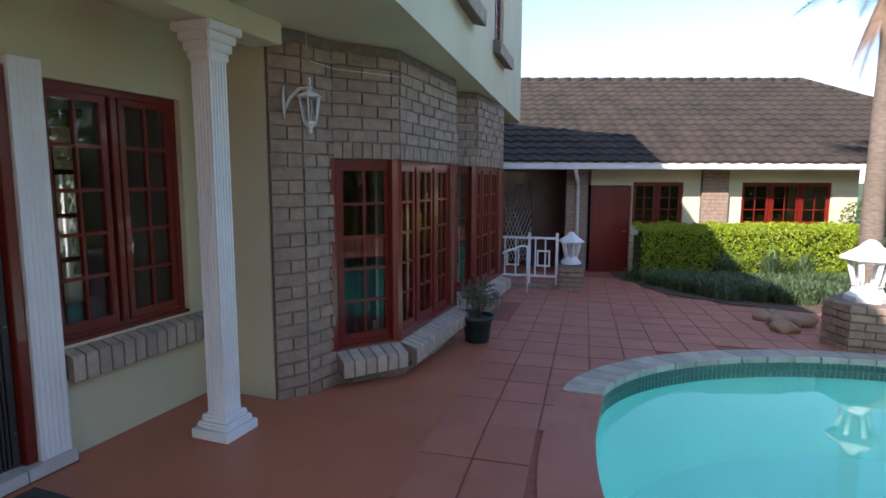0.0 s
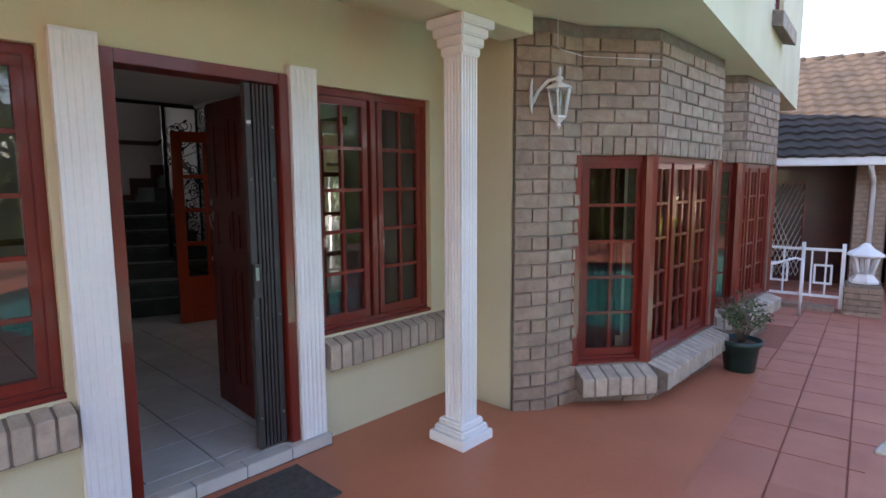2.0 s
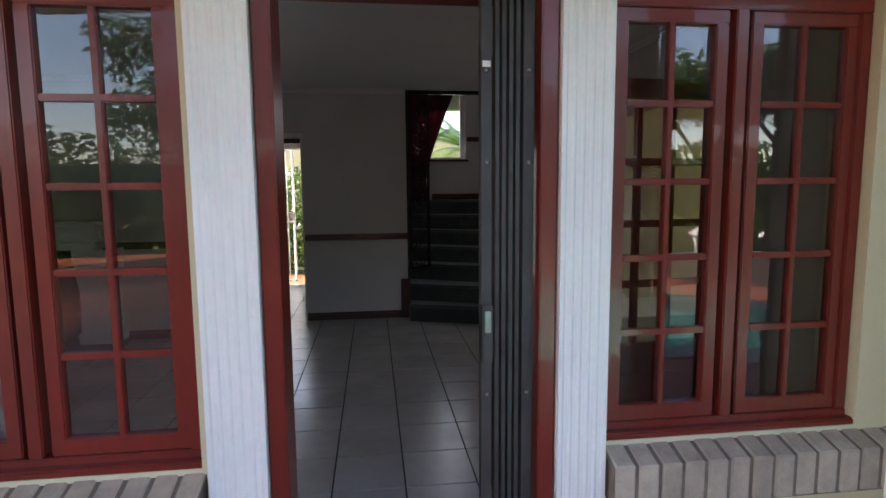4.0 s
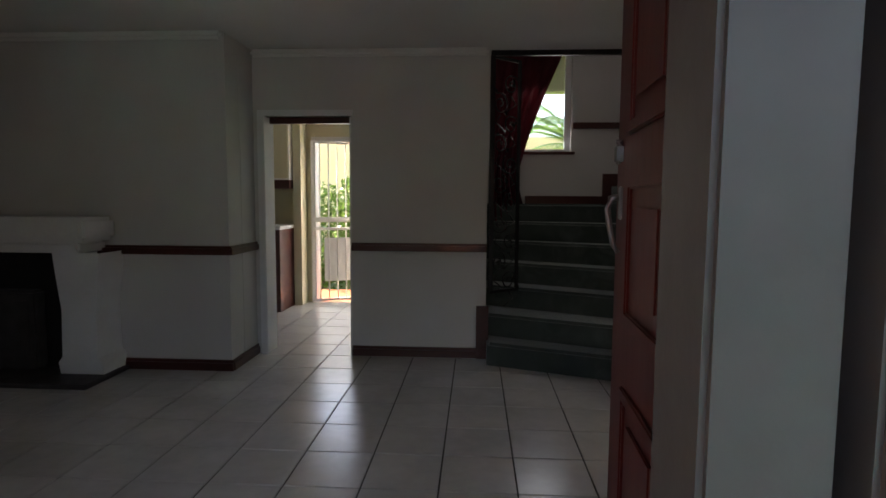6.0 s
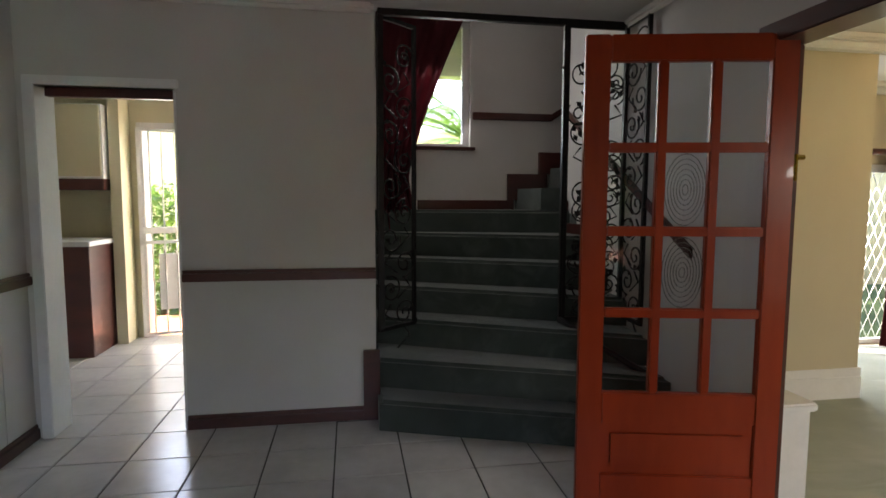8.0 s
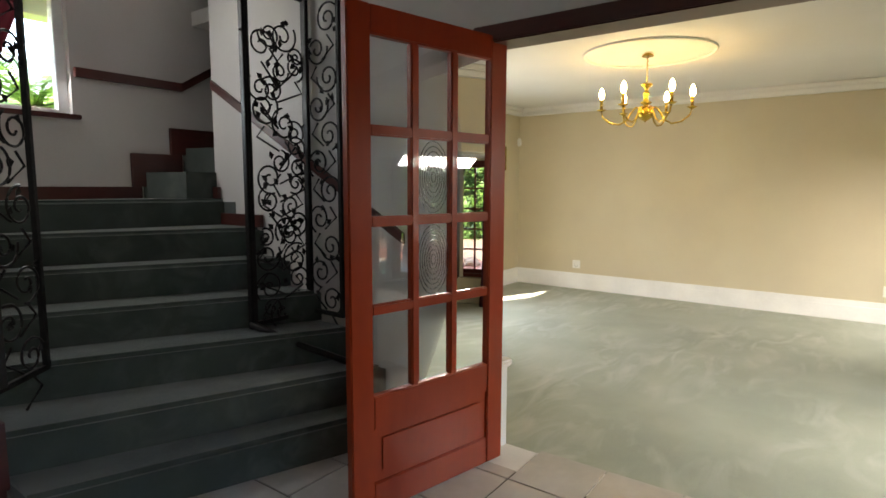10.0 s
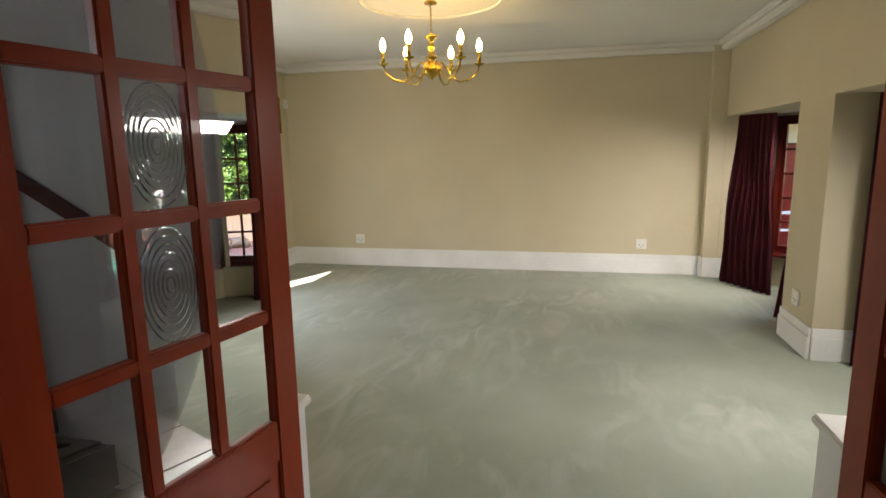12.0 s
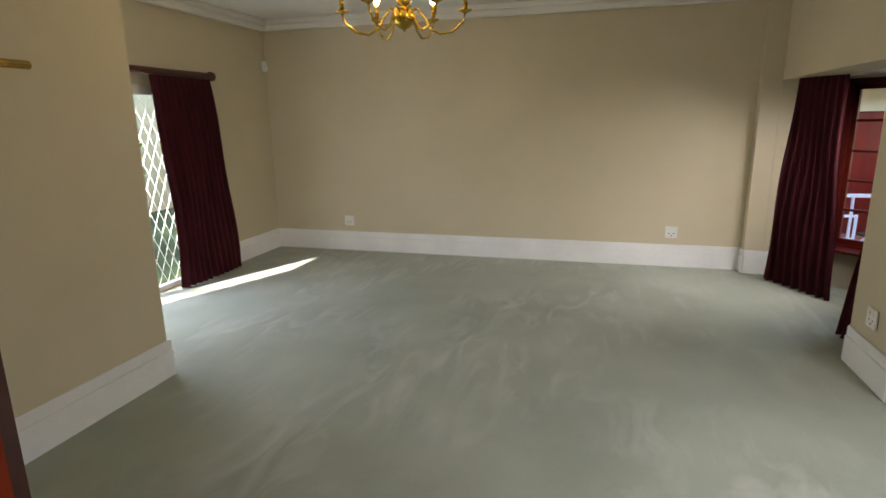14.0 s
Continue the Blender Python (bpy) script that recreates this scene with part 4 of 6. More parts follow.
def garden_lantern(cx, cy, z, s, label):
    root = thing("garden_lantern", (cx, cy, z), label, "lantern", 20, "garden lanterns")
    part("base", lathe(bmesh.new(), [(0.20 * s, 0), (0.20 * s, 0.05 * s), (0.15 * s, 0.09 * s), (0.13 * s, 0.14 * s), (0.15 * s, 0.16 * s)], 6), WHITE, root)
    for i in range(6):
        a = math.pi / 3 * i
        c, sn = math.cos(a), math.sin(a)
        part("post", tube(bmesh.new(), [(0.11 * s * c, 0.11 * s * sn, 0.15 * s), (0.17 * s * c, 0.17 * s * sn, 0.42 * s)], 0.03 * s, 4), WHITE, root)
    part("canopy", lathe(bmesh.new(), [(0.18 * s, 0.40 * s), (0.26 * s, 0.43 * s), (0.255 * s, 0.46 * s), (0.10 * s, 0.56 * s), (0.07 * s, 0.60 * s), (0.03 * s, 0.63 * s)], 6), WHITE, root)
    return root


top = pier("pedestal", 7.30, -2.42, 0.38, 6, 0.53, "hexagonal brown brick pedestal beside the pool", 0.4)
garden_lantern(7.30, -2.42, top, 1.05, "white concrete garden lantern on a brick pedestal")
top = pier("pedestal", 10.33, 1.13, 0.30, 4, 0.48, "low square brown brick pedestal at the railing", 0.95)
garden_lantern(10.33, 1.13, top, 0.92, "white concrete garden lantern at the railing")
rng = random.Random(8)
for i, (x, y, r) in enumerate(((7.85, -1.80, 0.16), (8.25, -1.85, 0.2), (8.6, -1.70, 0.14), (8.4, -2.1, 0.17), (9.0, -1.85, 0.12))):
    bm = bmesh.new()
    bmesh.ops.create_icosphere(bm, subdivisions=3, radius=r)
    for v in bm.verts:
        v.co *= 1 + 0.35 * noise.noise(v.co * 6 + Vector((i * 7, 0, 0)))
        v.co.z *= 0.65
    rk = thing("rock", (x, y, ground_z(x) + r * 0.3), "rough tan garden rock at the bed edge", "rock", group="bed edge rocks")
    part("stone", bm, ROCK, rk)

# white railing with square motifs, handrail, low wall
root = thing("railing", (10.15, 2.49, ground_z(10.1) + 0.10), "white steel railing with square key motifs", "railing", math.degrees(math.atan2(-1.12, 0.12)))
for x in (0.0, 0.62, 1.12):
    part("post", cube(x - 0.025, x + 0.025, -0.025, 0.025, -0.05, 0.92, bevel=0.004), WHITE, root)
for z in (0.10, 0.80):
    part("rail", cube(0.0, 1.12, -0.016, 0.016, z, z + 0.04, bevel=0.003), WHITE, root)
for x in (0.16, 0.36, 0.72, 0.90):
    part("baluster", cube(x, x + 0.025, -0.012, 0.012, 0.14, 0.80), WHITE, root)
for x in (0.20, 0.76):
    bm = bmesh.new()
    for a in ((x, x + 0.24, 0.30, 0.33), (x, x + 0.24, 0.57, 0.60), (x, x + 0.03, 0.33, 0.57), (x + 0.21, x + 0.24, 0.33, 0.57)):
        box(bm, a[0], a[1], -0.02, -0.004, a[2], a[3])
    part("square_motif", bm, WHITE, root)
part("footing", cube(-0.1, 1.05, -0.1, 0.1, -0.35, -0.02), BRICK, root, "low brown brick wall")
root = thing("handrail", (9.38, 1.73, ground_z(9.35)), "white tubular steel handrail at the steps", "handrail")
part("post", tube(bmesh.new(), [(0, 0, 0), (0, 0, 0.80)], 0.02, 8), WHITE, root)
part("rail", tube(bmesh.new(), [(0, 0, 0.80), (-0.02, 0.08, 0.83), (-0.3, 0.65, 0.60), (-0.5, 1.0, 0.40)], 0.018, 8), WHITE, root)

# ---- the building across the patio ----
P0 = Vector((13.68, 1.15, -0.60))
U, N = Vector((0.332, -0.943, 0)), Vector((0.943, 0.332, 0))


def across(c):
    """Local (along the facade, back from it, up) to the world."""
    return P0 + U * c.x + N * c.y + Vector((0, 0, c.z))


def annex(name, bm, material, label, category):
    bm = turned(bm, across)
    bmesh.ops.recalc_face_normals(bm, faces=bm.faces)
    return setting(name, bm, material, label, category)


annex("annex_wall", wall_pieces(bmesh.new(), 0.0, 6.2, 0, 0.2, -0.4, 2.7, [(0.0, 0.96, -0.4, 2.08), (0.98, 2.16, 1.15, 2.16), (3.52, 5.60, 1.15, 2.16)]), CREAM, "cream plastered wall of the low building", "wall")
# back wall of the porch: shade of the recess put into its dark colour
annex("annex_recess", cube(-9, 0.0, 1.3, 1.5, -0.6, 2.7), DARKWOOD, "recessed porch wall with its shade painted in", "wall")
annex("annex_recess_side", cube(-0.12, 0.0, 0.21, 1.29, -0.4, 2.7), MORTAR, "brick side of the porch", "wall")
annex("annex_back", cube(-9, 10, 9.4, 9.6, -0.6, 2.7), CREAM, "cream plastered back wall", "wall")
annex("annex_end", cube(6.0, 6.2, 0.21, 9.4, -0.6, 2.7), CREAM, "cream plastered end wall", "wall")
annex("annex_eave", cube(-9, 10.2, -0.55, 1.4, 2.50, 2.54), DARKWOOD, "dark boarded eave underside", "eave")
annex("annex_gutter", cube(-9, 10.2, -0.68, -0.55, 2.44, 2.60, bevel=0.02), WHITE, "white gutter and fascia along the eave", "gutter")
# flat near-black sheet: darkness of the unlit room put into colour
annex("annex_inside", cube(0.2, 5.9, 2.2, 2.3, -0.3, 2.6), GAPSHADE, "near-black sheet painted as the unlit room behind the windows", "wall")
pipe = bmesh.new()
tube(pipe, [(-0.5, -0.6, 2.44), (-0.5, -0.6, 2.36), (-0.38, -0.3, 2.15), (-0.34, -0.16, 2.02), (-0.34, -0.16, -0.02)], 0.045, 10)
annex("downpipe", pipe, WHITE, "white rainwater downpipe", "downpipe")
for x0, x1 in ((-0.60, -0.10), (2.55, 3.16)):
    w = annex("annex_pier", cube(x0, x1, -0.10, 0.0, -0.4, 2.5), MORTAR, "brown face-brick pier", "pier")
    bm = bmesh.new()
    for c in range(32):
        for a, b in (((x0, x0 + (x1 - x0) * (0.35 if c % 2 else 0.65)), (x0 + (x1 - x0) * (0.35 if c % 2 else 0.65), x1))):
            box(bm, a + 0.006, b - 0.006, -0.112, -0.09, -0.3 + c * 0.086, -0.3 + c * 0.086 + 0.074)
    bm = turned(bm, across)
    bmesh.ops.recalc_face_normals(bm, faces=bm.faces)
    ob = part("brick_courses", bm, BRICK, w)
    ob["kind"] = "stuff"
dr = annex("door_2", cube(0.02, 0.94, 0.05, 0.10, 0.0, 2.06, bevel=0.004), REDWOOD, "closed plain dark red door", "door")
part("door_handle", turned(tube(bmesh.new(), [(0.86, 0.04, 1.0), (0.86, -0.01, 1.0), (0.76, -0.01, 1.0)], 0.012, 6), across), STEEL, dr)
for x0, x1, n in ((0.98, 2.16, 2), (3.52, 5.60, 3)):
    pa, pb = across(Vector((x0, 0, 0))), across(Vector((x1, 0, 0)))
    window(pa[:2], pb[:2], P0.z + 1.15, P0.z + 2.16, n, 2, 3, "low red wooden casement window with small panes")
root = thing("trellis_door", across(Vector((-1.9, 1.22, 0.1))), "pale diamond trellis security door in the porch", "security door", math.degrees(math.atan2(U.y, U.x)))
bm = bmesh.new()
for k in range(-5, 9):
    for s in (1, -1):
        pts = [(x, z) for x, z in ((0.09 * k, 0.0), (0.09 * k + s * 0.75, 2.0)) ]
        (xa, za), (xb, zb) = pts
        ts = [t / 40 for t in range(41) if 0 <= xa + (xb - xa) * t / 40 <= 0.7]
        if len(ts) > 1:
            tube(bm, [(xa + (xb - xa) * ts[0], 0, za + (zb - za) * ts[0]), (xa + (xb - xa) * ts[-1], 0, za + (zb - za) * ts[-1])], 0.008, 4)
part("trellis", bm, PLASTIC, root)
bm = bmesh.new()
for a in ((-0.03, 0.0, 0, 2.05), (0.7, 0.73, 0, 2.05), (0, 0.7, 2.0, 2.05)):
    box(bm, a[0], a[1], -0.02, 0.02, a[2], a[3])
part("door_frame", bm, REDWOOD, root)

# tiled roof: wavy overlapping courses
PITCH, EAVE, RIDGE = 0.55, 2.60, 4.65


def roof_plane(bm, fn, s0, s1, run, hip0=0.0, hip1=0.0):
    courses = int(run / 0.29)
    for c in range(courses):
        d0, d1 = run * c / courses, run * (c + 1) / courses
        a, b = s0 + hip0 * d0, s1 - hip1 * d0
        m = max(4, int((b - a) / 0.06))
        lo, hi, fr = [], [], []
        for i in range(m + 1):
            s = a + (b - a) * i / m
            w = 0.018 * math.sin(s * 2 * math.pi / 0.30) + 0.006 * noise.noise((s * 3, c * 5.1, 0))
            lo.append(bm.verts.new(fn(s, d0 - 0.03, PITCH * d0 + 0.045 + w)))
            fr.append(bm.verts.new(fn(s, d0 - 0.03, PITCH * d0 + 0.0 + w)))
            hi.append(bm.verts.new(fn(s, d1, PITCH * d1 + 0.01 + w)))
        for i in range(m):
            bm.faces.new((lo[i], lo[i + 1], hi[i + 1], hi[i]))
            bm.faces.new((fr[i], fr[i + 1], lo[i + 1], lo[i]))
    return bm


bm = roof_plane(bmesh.new(), lambda s, d, z: across(Vector((s, d - 0.68, EAVE + z))), -9.0, 10.7, RIDGE, 0.0, 0.8)
ob = setting("annex_roof", bm, ROOFTILE, "weathered brown tiled roof of the low building", "roof")
bm = bmesh.new()
r0, r1 = across(Vector((-9, RIDGE - 0.68, EAVE + PITCH * RIDGE))), across(Vector((7.0, RIDGE - 0.68, EAVE + PITCH * RIDGE)))
e1 = across(Vector((10.9, -0.7, EAVE)))
back0, back1 = across(Vector((-9, 2 * RIDGE, EAVE))), across(Vector((10.9, 2 * RIDGE, EAVE)))
bm.faces.new([bm.verts.new(p) for p in (r0, r1, back1, back0)])
bm.faces.new([bm.verts.new(p) for p in (r1, e1, back1)])
setting("annex_roof_back", bm, ROOFTILE, "far slopes of the brown tiled roof", "roof")
bm = bmesh.new()
for i in range(40):
    p = r0 + (r1 - r0) * (i / 40)
    q = r0 + (r1 - r0) * ((i + 1.12) / 40)
    tube(bm, [p + Vector((0, 0, -0.03)), q + Vector((0, 0, 0.0))], 0.10, 8)
for i in range(20):
    p = e1 + (r1 - e1) * (i / 20)
    q = e1 + (r1 - e1) * ((i + 1.12) / 20)
    tube(bm, [p, q], 0.10, 8)
tagged(part("ridge_tiles", bm, ROOFTILE), "pale weathered ridge tiles", "ridge tiles", kind="stuff")

# hedge, lavender bed, shrubs, palm
rng = random.Random(11)
root = thing("hedge", across(Vector((3.12, -1.0, 0))), "clipped lime-green hedge in front of the low building", "hedge", math.degrees(math.atan2(U.y, U.x)))
spots = []
for _ in range(26000):
    x, y, z = rng.uniform(-2.4, 2.4), rng.uniform(-0.5, 0.5), rng.uniform(0.0, 1.26)
    side = rng.random()
    if side < 0.5:
        y = -0.5 + abs(rng.gauss(0, 0.07))
    elif side < 0.85:
        z = 1.26 - abs(rng.gauss(0, 0.06))
    bump = 0.06 * noise.noise((x * 2.2, y * 2, z * 2.5)) + 0.05 * noise.noise((x * 6, y * 6, z * 6))
    round_off = max(0, z - 1.09) * 0.9
    spots.append((x * (1 - 0.02 * z), y + (bump + round_off) * (-1 if y > 0 else 1), max(0.05, z + bump * 1.4)))
part("leaves", leaf_cards(bmesh.new(), spots, 0.055, rng), HEDGE, root)
# solid dark box inside the leaves: the hedge's inner shade put into colour
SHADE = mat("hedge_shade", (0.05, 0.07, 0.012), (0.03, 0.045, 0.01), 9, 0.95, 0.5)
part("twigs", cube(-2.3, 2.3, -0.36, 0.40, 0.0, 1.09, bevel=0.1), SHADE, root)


def tuft(bm, x, y, z, h, n, rng, spread=0.5):
    for _ in range(n):
        a = rng.uniform(0, 6.28)
        d = Vector((math.cos(a), math.sin(a), 0))
        l, lean = h * rng.uniform(0.6, 1.15), rng.uniform(0.1, spread)
        p0 = Vector((x + rng.gauss(0, 0.05), y + rng.gauss(0, 0.05), z))
        p1, p2 = p0 + d * l * lean * 0.4 + Vector((0, 0, l * 0.6)), p0 + d * l * lean * 1.3 + Vector((0, 0, l * (1 - lean * 0.5)))
        w = d.cross(Vector((0, 0, 1))) * 0.010
        v = [bm.verts.new(q) for q in (p0 - w, p0 + w, p1 + w, p1 - w, p2)]
        bm.faces.new((v[0], v[1], v[2], v[3]))
        bm.faces.new((v[3], v[2], v[4]))


bm = bmesh.new()
for _ in range(560):
    s, d = rng.uniform(0.5, 5.9), rng.uniform(-4.1, -1.45)
    if d < -1.3 - 2.6 * min(1, max(0, (s - 0.4) / 0.9)):
        continue
    if d < -2.0 and s > 4.6:
        continue
    p = across(Vector((s, d, 0)))
    p.x -= 0.5 * max(0, 1.2 - abs(s - 2.6) * 0.4)
    tuft(bm, p.x, p.y, ground_z(p.x), rng.uniform(0.26, 0.42), 46, rng, 0.8)
bed = part("lavender_bed", bm, LAVENDER)
tagged(bed, "grey-green low lavender border along the patio", "border plants", kind="stuff")
for i, (s, d, h, n) in enumerate(((2.4, -1.75, 0.75, 120), (3.3, -1.8, 0.85, 150), (4.0, -1.75, 0.8, 130), (5.2, -2.4, 0.7, 160), (5.7, -2.1, 0.65, 140))):
    p = across(Vector((s, d, 0)))
    root = thing("grass_clump", (p.x, p.y, ground_z(p.x)), "tall arching blue-green grass clump", "grass", group="grass clumps")
    bm = bmesh.new()
    tuft(bm, 0, 0, 0, h, n, rng, 0.9)
    part("blades", bm, LAVENDER, root)
p = across(Vector((6.0, -0.8, 0)))
shrub("shrub", (p.x, p.y, ground_z(p.x)), 0.55, 2.0, None, 0.07, 3200, "tall dark green shrub at the hedge end", 5)
p = across(Vector((7.4, -1.4, 0)))
shrub("shrub", (p.x, p.y, ground_z(p.x)), 0.8, 1.5, None, 0.08, 2600, "dense green shrub beside the palm", 6)


def frond(bm, base, direction, length, rng, droop=0.6, width=0.28):
    d = Vector(direction).normalized()
    side = d.cross(Vector((0, 0, 1))).normalized()
    pts = [Vector(base) + d * length * t - Vector((0, 0, droop * length * t * t)) for t in (i / 14 for i in range(15))]
    tube(bm, pts, lambda t: 0.012 * (1.1 - t), 4)
    for i in range(1, 60):
        t = i / 60
        k = min(13, int(t * 14))
        p = pts[k] + (pts[k + 1] - pts[k]) * (t * 14 - k)
        tang = (pts[k + 1] - pts[k]).normalized()
        for s in (-1, 1):
            l = width * math.sin(math.pi * min(1, t * 0.9 + 0.12)) * rng.uniform(0.8, 1.1)
            q = p + side * s * l * 0.8 + tang * l * 0.6 - Vector((0, 0, l * 0.25))
            w = tang * 0.011
            v = [bm.verts.new(c) for c in (p - w, p + w, q)]
            bm.faces.new(v)


def palm(x, y, height, label, seed, skirt=True, crown=14):
    rng = random.Random(seed)
    gz = ground_z(x)
    root = thing("palm_tree", (x, y, gz), label, "palm tree")
    part("trunk", tube(bmesh.new(), [(0.02 * math.sin(i), 0, height * i / 24) for i in range(25)], lambda t: 0.19 - 0.05 * t + 0.012 * math.sin(t * 150), 12), BARK, root)
    bm = bmesh.new()
    for i in range(crown):
        a = 2.4 * i
        frond(bm, (0, 0, height), (math.cos(a), math.sin(a), rng.uniform(0.2, 1.2)), rng.uniform(1.6, 2.2), rng, 0.55, 0.4)
    part("crown", bm, FROND, root)
    if skirt:
        bm = bmesh.new()
        for i in range(16):
            a = 2.4 * i + 1
            frond(bm, (0.1 * math.cos(a), 0.1 * math.sin(a), height - 0.1), (0.35 * math.cos(a), 0.35 * math.sin(a), -1), rng.uniform(1.0, 1.7), rng, 0.1, 0.22)
        part("dead_fronds", bm, STRAW, root)
    return root


palm(11.66, -3.76, 5.4, "tall palm with a ringed trunk and dead fronds", 3)


def tree(x, y, z, height, r, seed, label, n=6500, size=0.22):
    rng = random.Random(seed)
    root = thing("tree", (x, y, z), label, "tree", group="garden trees")
    bm = bmesh.new()
    fork = height * 0.38
    tube(bm, [(0, 0, 0), (0.05, 0.02, fork * 0.5), (0.0, 0.08, fork)], lambda t: 0.16 - 0.05 * t, 9)
    heads = []
    for i in range(9):
        a, e = 2.4 * i, rng.uniform(0.35, 1.0)
        tip = Vector((r * e * math.cos(a), r * e * math.sin(a), height * rng.uniform(0.55, 0.95)))
        tube(bm, [(0, 0.08, fork * 0.96), tip * 0.5 + Vector((0, 0, fork * 0.55)), tip], lambda t: 0.07 * (1.15 - t), 6)
        heads.append(tip)
    part("trunk", bm, BARK, root)
    spots = []
    for _ in range(n):
        h = heads[rng.randrange(9)]
        v = Vector((rng.gauss(0, 1), rng.gauss(0, 1), rng.gauss(0, 0.7))).normalized() * (r * 0.42 * rng.random() ** 0.4)
        spots.append(h + v)
    part("crown", leaf_cards(bmesh.new(), spots, size, rng), GREEN, root)


# the last two are unseen, added in the west to shade the terrace
for i, (x, y, h) in enumerate(((-3.5, -13.5, 6.2), (0.5, -14.5, 6.6), (4.0, -13.0, 5.8), (8.0, -14.5, 6.4), (12.5, -13.0, 6.0), (-11.5, -9.0, 7), (16.5, -13.5, 7), (-8.2, 1.2, 6.2), (-8.6, -3.6, 6.4))):
    tree(x, y, ground_z(min(x, 16.5)) - 0.14, h, 2.8, 20 + i, "broad green garden tree around the pool and terrace")
rng = random.Random(77)
root = thing("tall_hedge", (3.75, -9.2, -0.5), "tall dark green boundary hedge beyond the pool", "hedge")
spots = []
for _ in range(15000):
    x, v = rng.uniform(-12.5, 12.5), rng.random()
    top = 3.3 + 0.8 * noise.noise((x * 0.35, 2.0, 0)) + 0.4 * noise.noise((x * 1.4, 5.0, 0))
    spots.append((x, 0.35 + 0.3 * noise.noise((x * 1.2, v * 3, 1)) + rng.gauss(0, 0.09), top * v))
part("leaves", leaf_cards(bmesh.new(), spots, 0.2, rng), GREEN, root)
# same dark box: inner shade of the tall hedge as plain colour
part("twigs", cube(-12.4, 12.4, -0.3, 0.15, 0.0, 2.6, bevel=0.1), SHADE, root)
wl = setting("garden_wall", cube(-9, 16.5, -9.9, -9.7, -1.0, 1.6), CREAM, "cream plastered garden boundary wall", "garden wall")

# greenery behind the house
palm(2.55, 11.0, 1.5, "young palm outside the stair window", 9, False, 22)
palm(3.1, 10.4, 2.1, "young palm outside the stair window", 12, False, 18)
for i, (x, y, r, h) in enumerate(((5.6, 11.0, 0.9, 2.2), (6.6, 11.4, 1.0, 2.6), (7.6, 11.2, 0.9, 2.0), (8.6, 12.0, 1.0, 2.4), (4.6, 12.2, 1.0, 2.6), (0.2, 11.8, 0.9, 2.3), (-0.9, 12.0, 0.9, 2.0))):
    shrub("bush", (x, y, -0.28), r, h, None, 0.11, 2400, "leafy green bush behind the house", 40 + i)
setting("garden_wall_north", cube(-9, 16.5, 13.6, 13.8, -0.6, 2.6), CREAM, "cream plastered boundary wall behind the house", "garden wall")
setting("back_step", cube(-0.6, 0.9, 9.79, 10.9, -0.3, 0.03), SCREED, "red-painted back door step", "step")

# ---- things in the hall ----
# stairs: splayed carpeted steps that fan towards the landing
nose = [(7.02, 6.44), (7.27, 6.62), (7.66, 6.86), (7.95, 7.14), (8.22, 7.42), (8.42, 7.68), (8.53, 8.12)]
st = tagged(thing("stairs", (1.835, 6.9, 0.08), "splayed flight of steps covered in dark green carpet", "stairs"), kind="structure")
for i, (ya, yb) in enumerate(nose):
    x0, x1 = 1.838, 3.425
    back = 8.615
    ring = [(x0, ya), (x1, yb), (x1, back), (x0, back)]
    if i >= 5:
        ring = [(x0, ya), (x1, yb), (x1, 7.99), (5.2, 7.99), (5.2, back), (x0, back)]
    bm = prism(bmesh.new(), [(x - 1.835, y - 6.9) for x, y in ring], 0.18 * i, 0.18 * (i + 1))
    top = [e for e in bm.edges if all(abs(v.co.z - 0.18 * (i + 1)) < 1e-4 for v in e.verts)]
    bmesh.ops.bevel(bm, geom=top, offset=0.022, segments=3, affect="EDGES")
    part("step", bm, STAIRCARPET, st)
for k, (x, y) in enumerate(((3.12, 8.25), (3.42, 8.02), (3.75, 8.0), (4.05, 8.0), (4.35, 8.0))):
    ring = [(x, 8.615), (x if k > 1 else x + 0.10, max(7.995, y - 0.02)), (5.2, 7.995), (5.2, 8.615)]
    bm = prism(bmesh.new(), [(a - 1.835, b - 6.9) for a, b in ring], 0.18 * (7 + k), 0.18 * (8 + k))
    part("upper_step", bm, STAIRCARPET, st)
setting("wall_stair_inner", cube(3.635, 5.34, 7.80, 7.985, 1.0, 5.4), HALLWALL, "off-white wall beside the upper flight", "wall")
bm = bmesh.new()
box(bm, 2.25, 3.10, 8.585, 8.617, 1.34, 1.42, bevel=0.003)
box(bm, 3.04, 3.40, 8.583, 8.615, 1.42, 1.65, bevel=0.003)
box(bm, 3.32, 3.75, 8.581, 8.613, 1.65, 1.84, bevel=0.003)
box(bm, 3.400, 3.428, 7.68, 8.22, 1.16, 1.24, bevel=0.003)
box(bm, 3.398, 3.426, 8.15, 8.225, 1.24, 1.42, bevel=0.003)
setting("baseboard_stairs", bm, DARKWOOD, "dark red stepped skirting along the stairs", "skirting")


def scroll(bm, cx, cz, r, turns, start, hand, radius=0.006):
    pts = []
    n = int(26 * turns)
    for i in range(n + 1):
        t = i / n
        a = start + hand * t * turns * 2 * math.pi
        rr = r * (1 - 0.85 * t)
        pts.append((cx + rr * math.cos(a), 0, cz + rr * math.sin(a)))
    return tube(bm, pts, radius, 5)


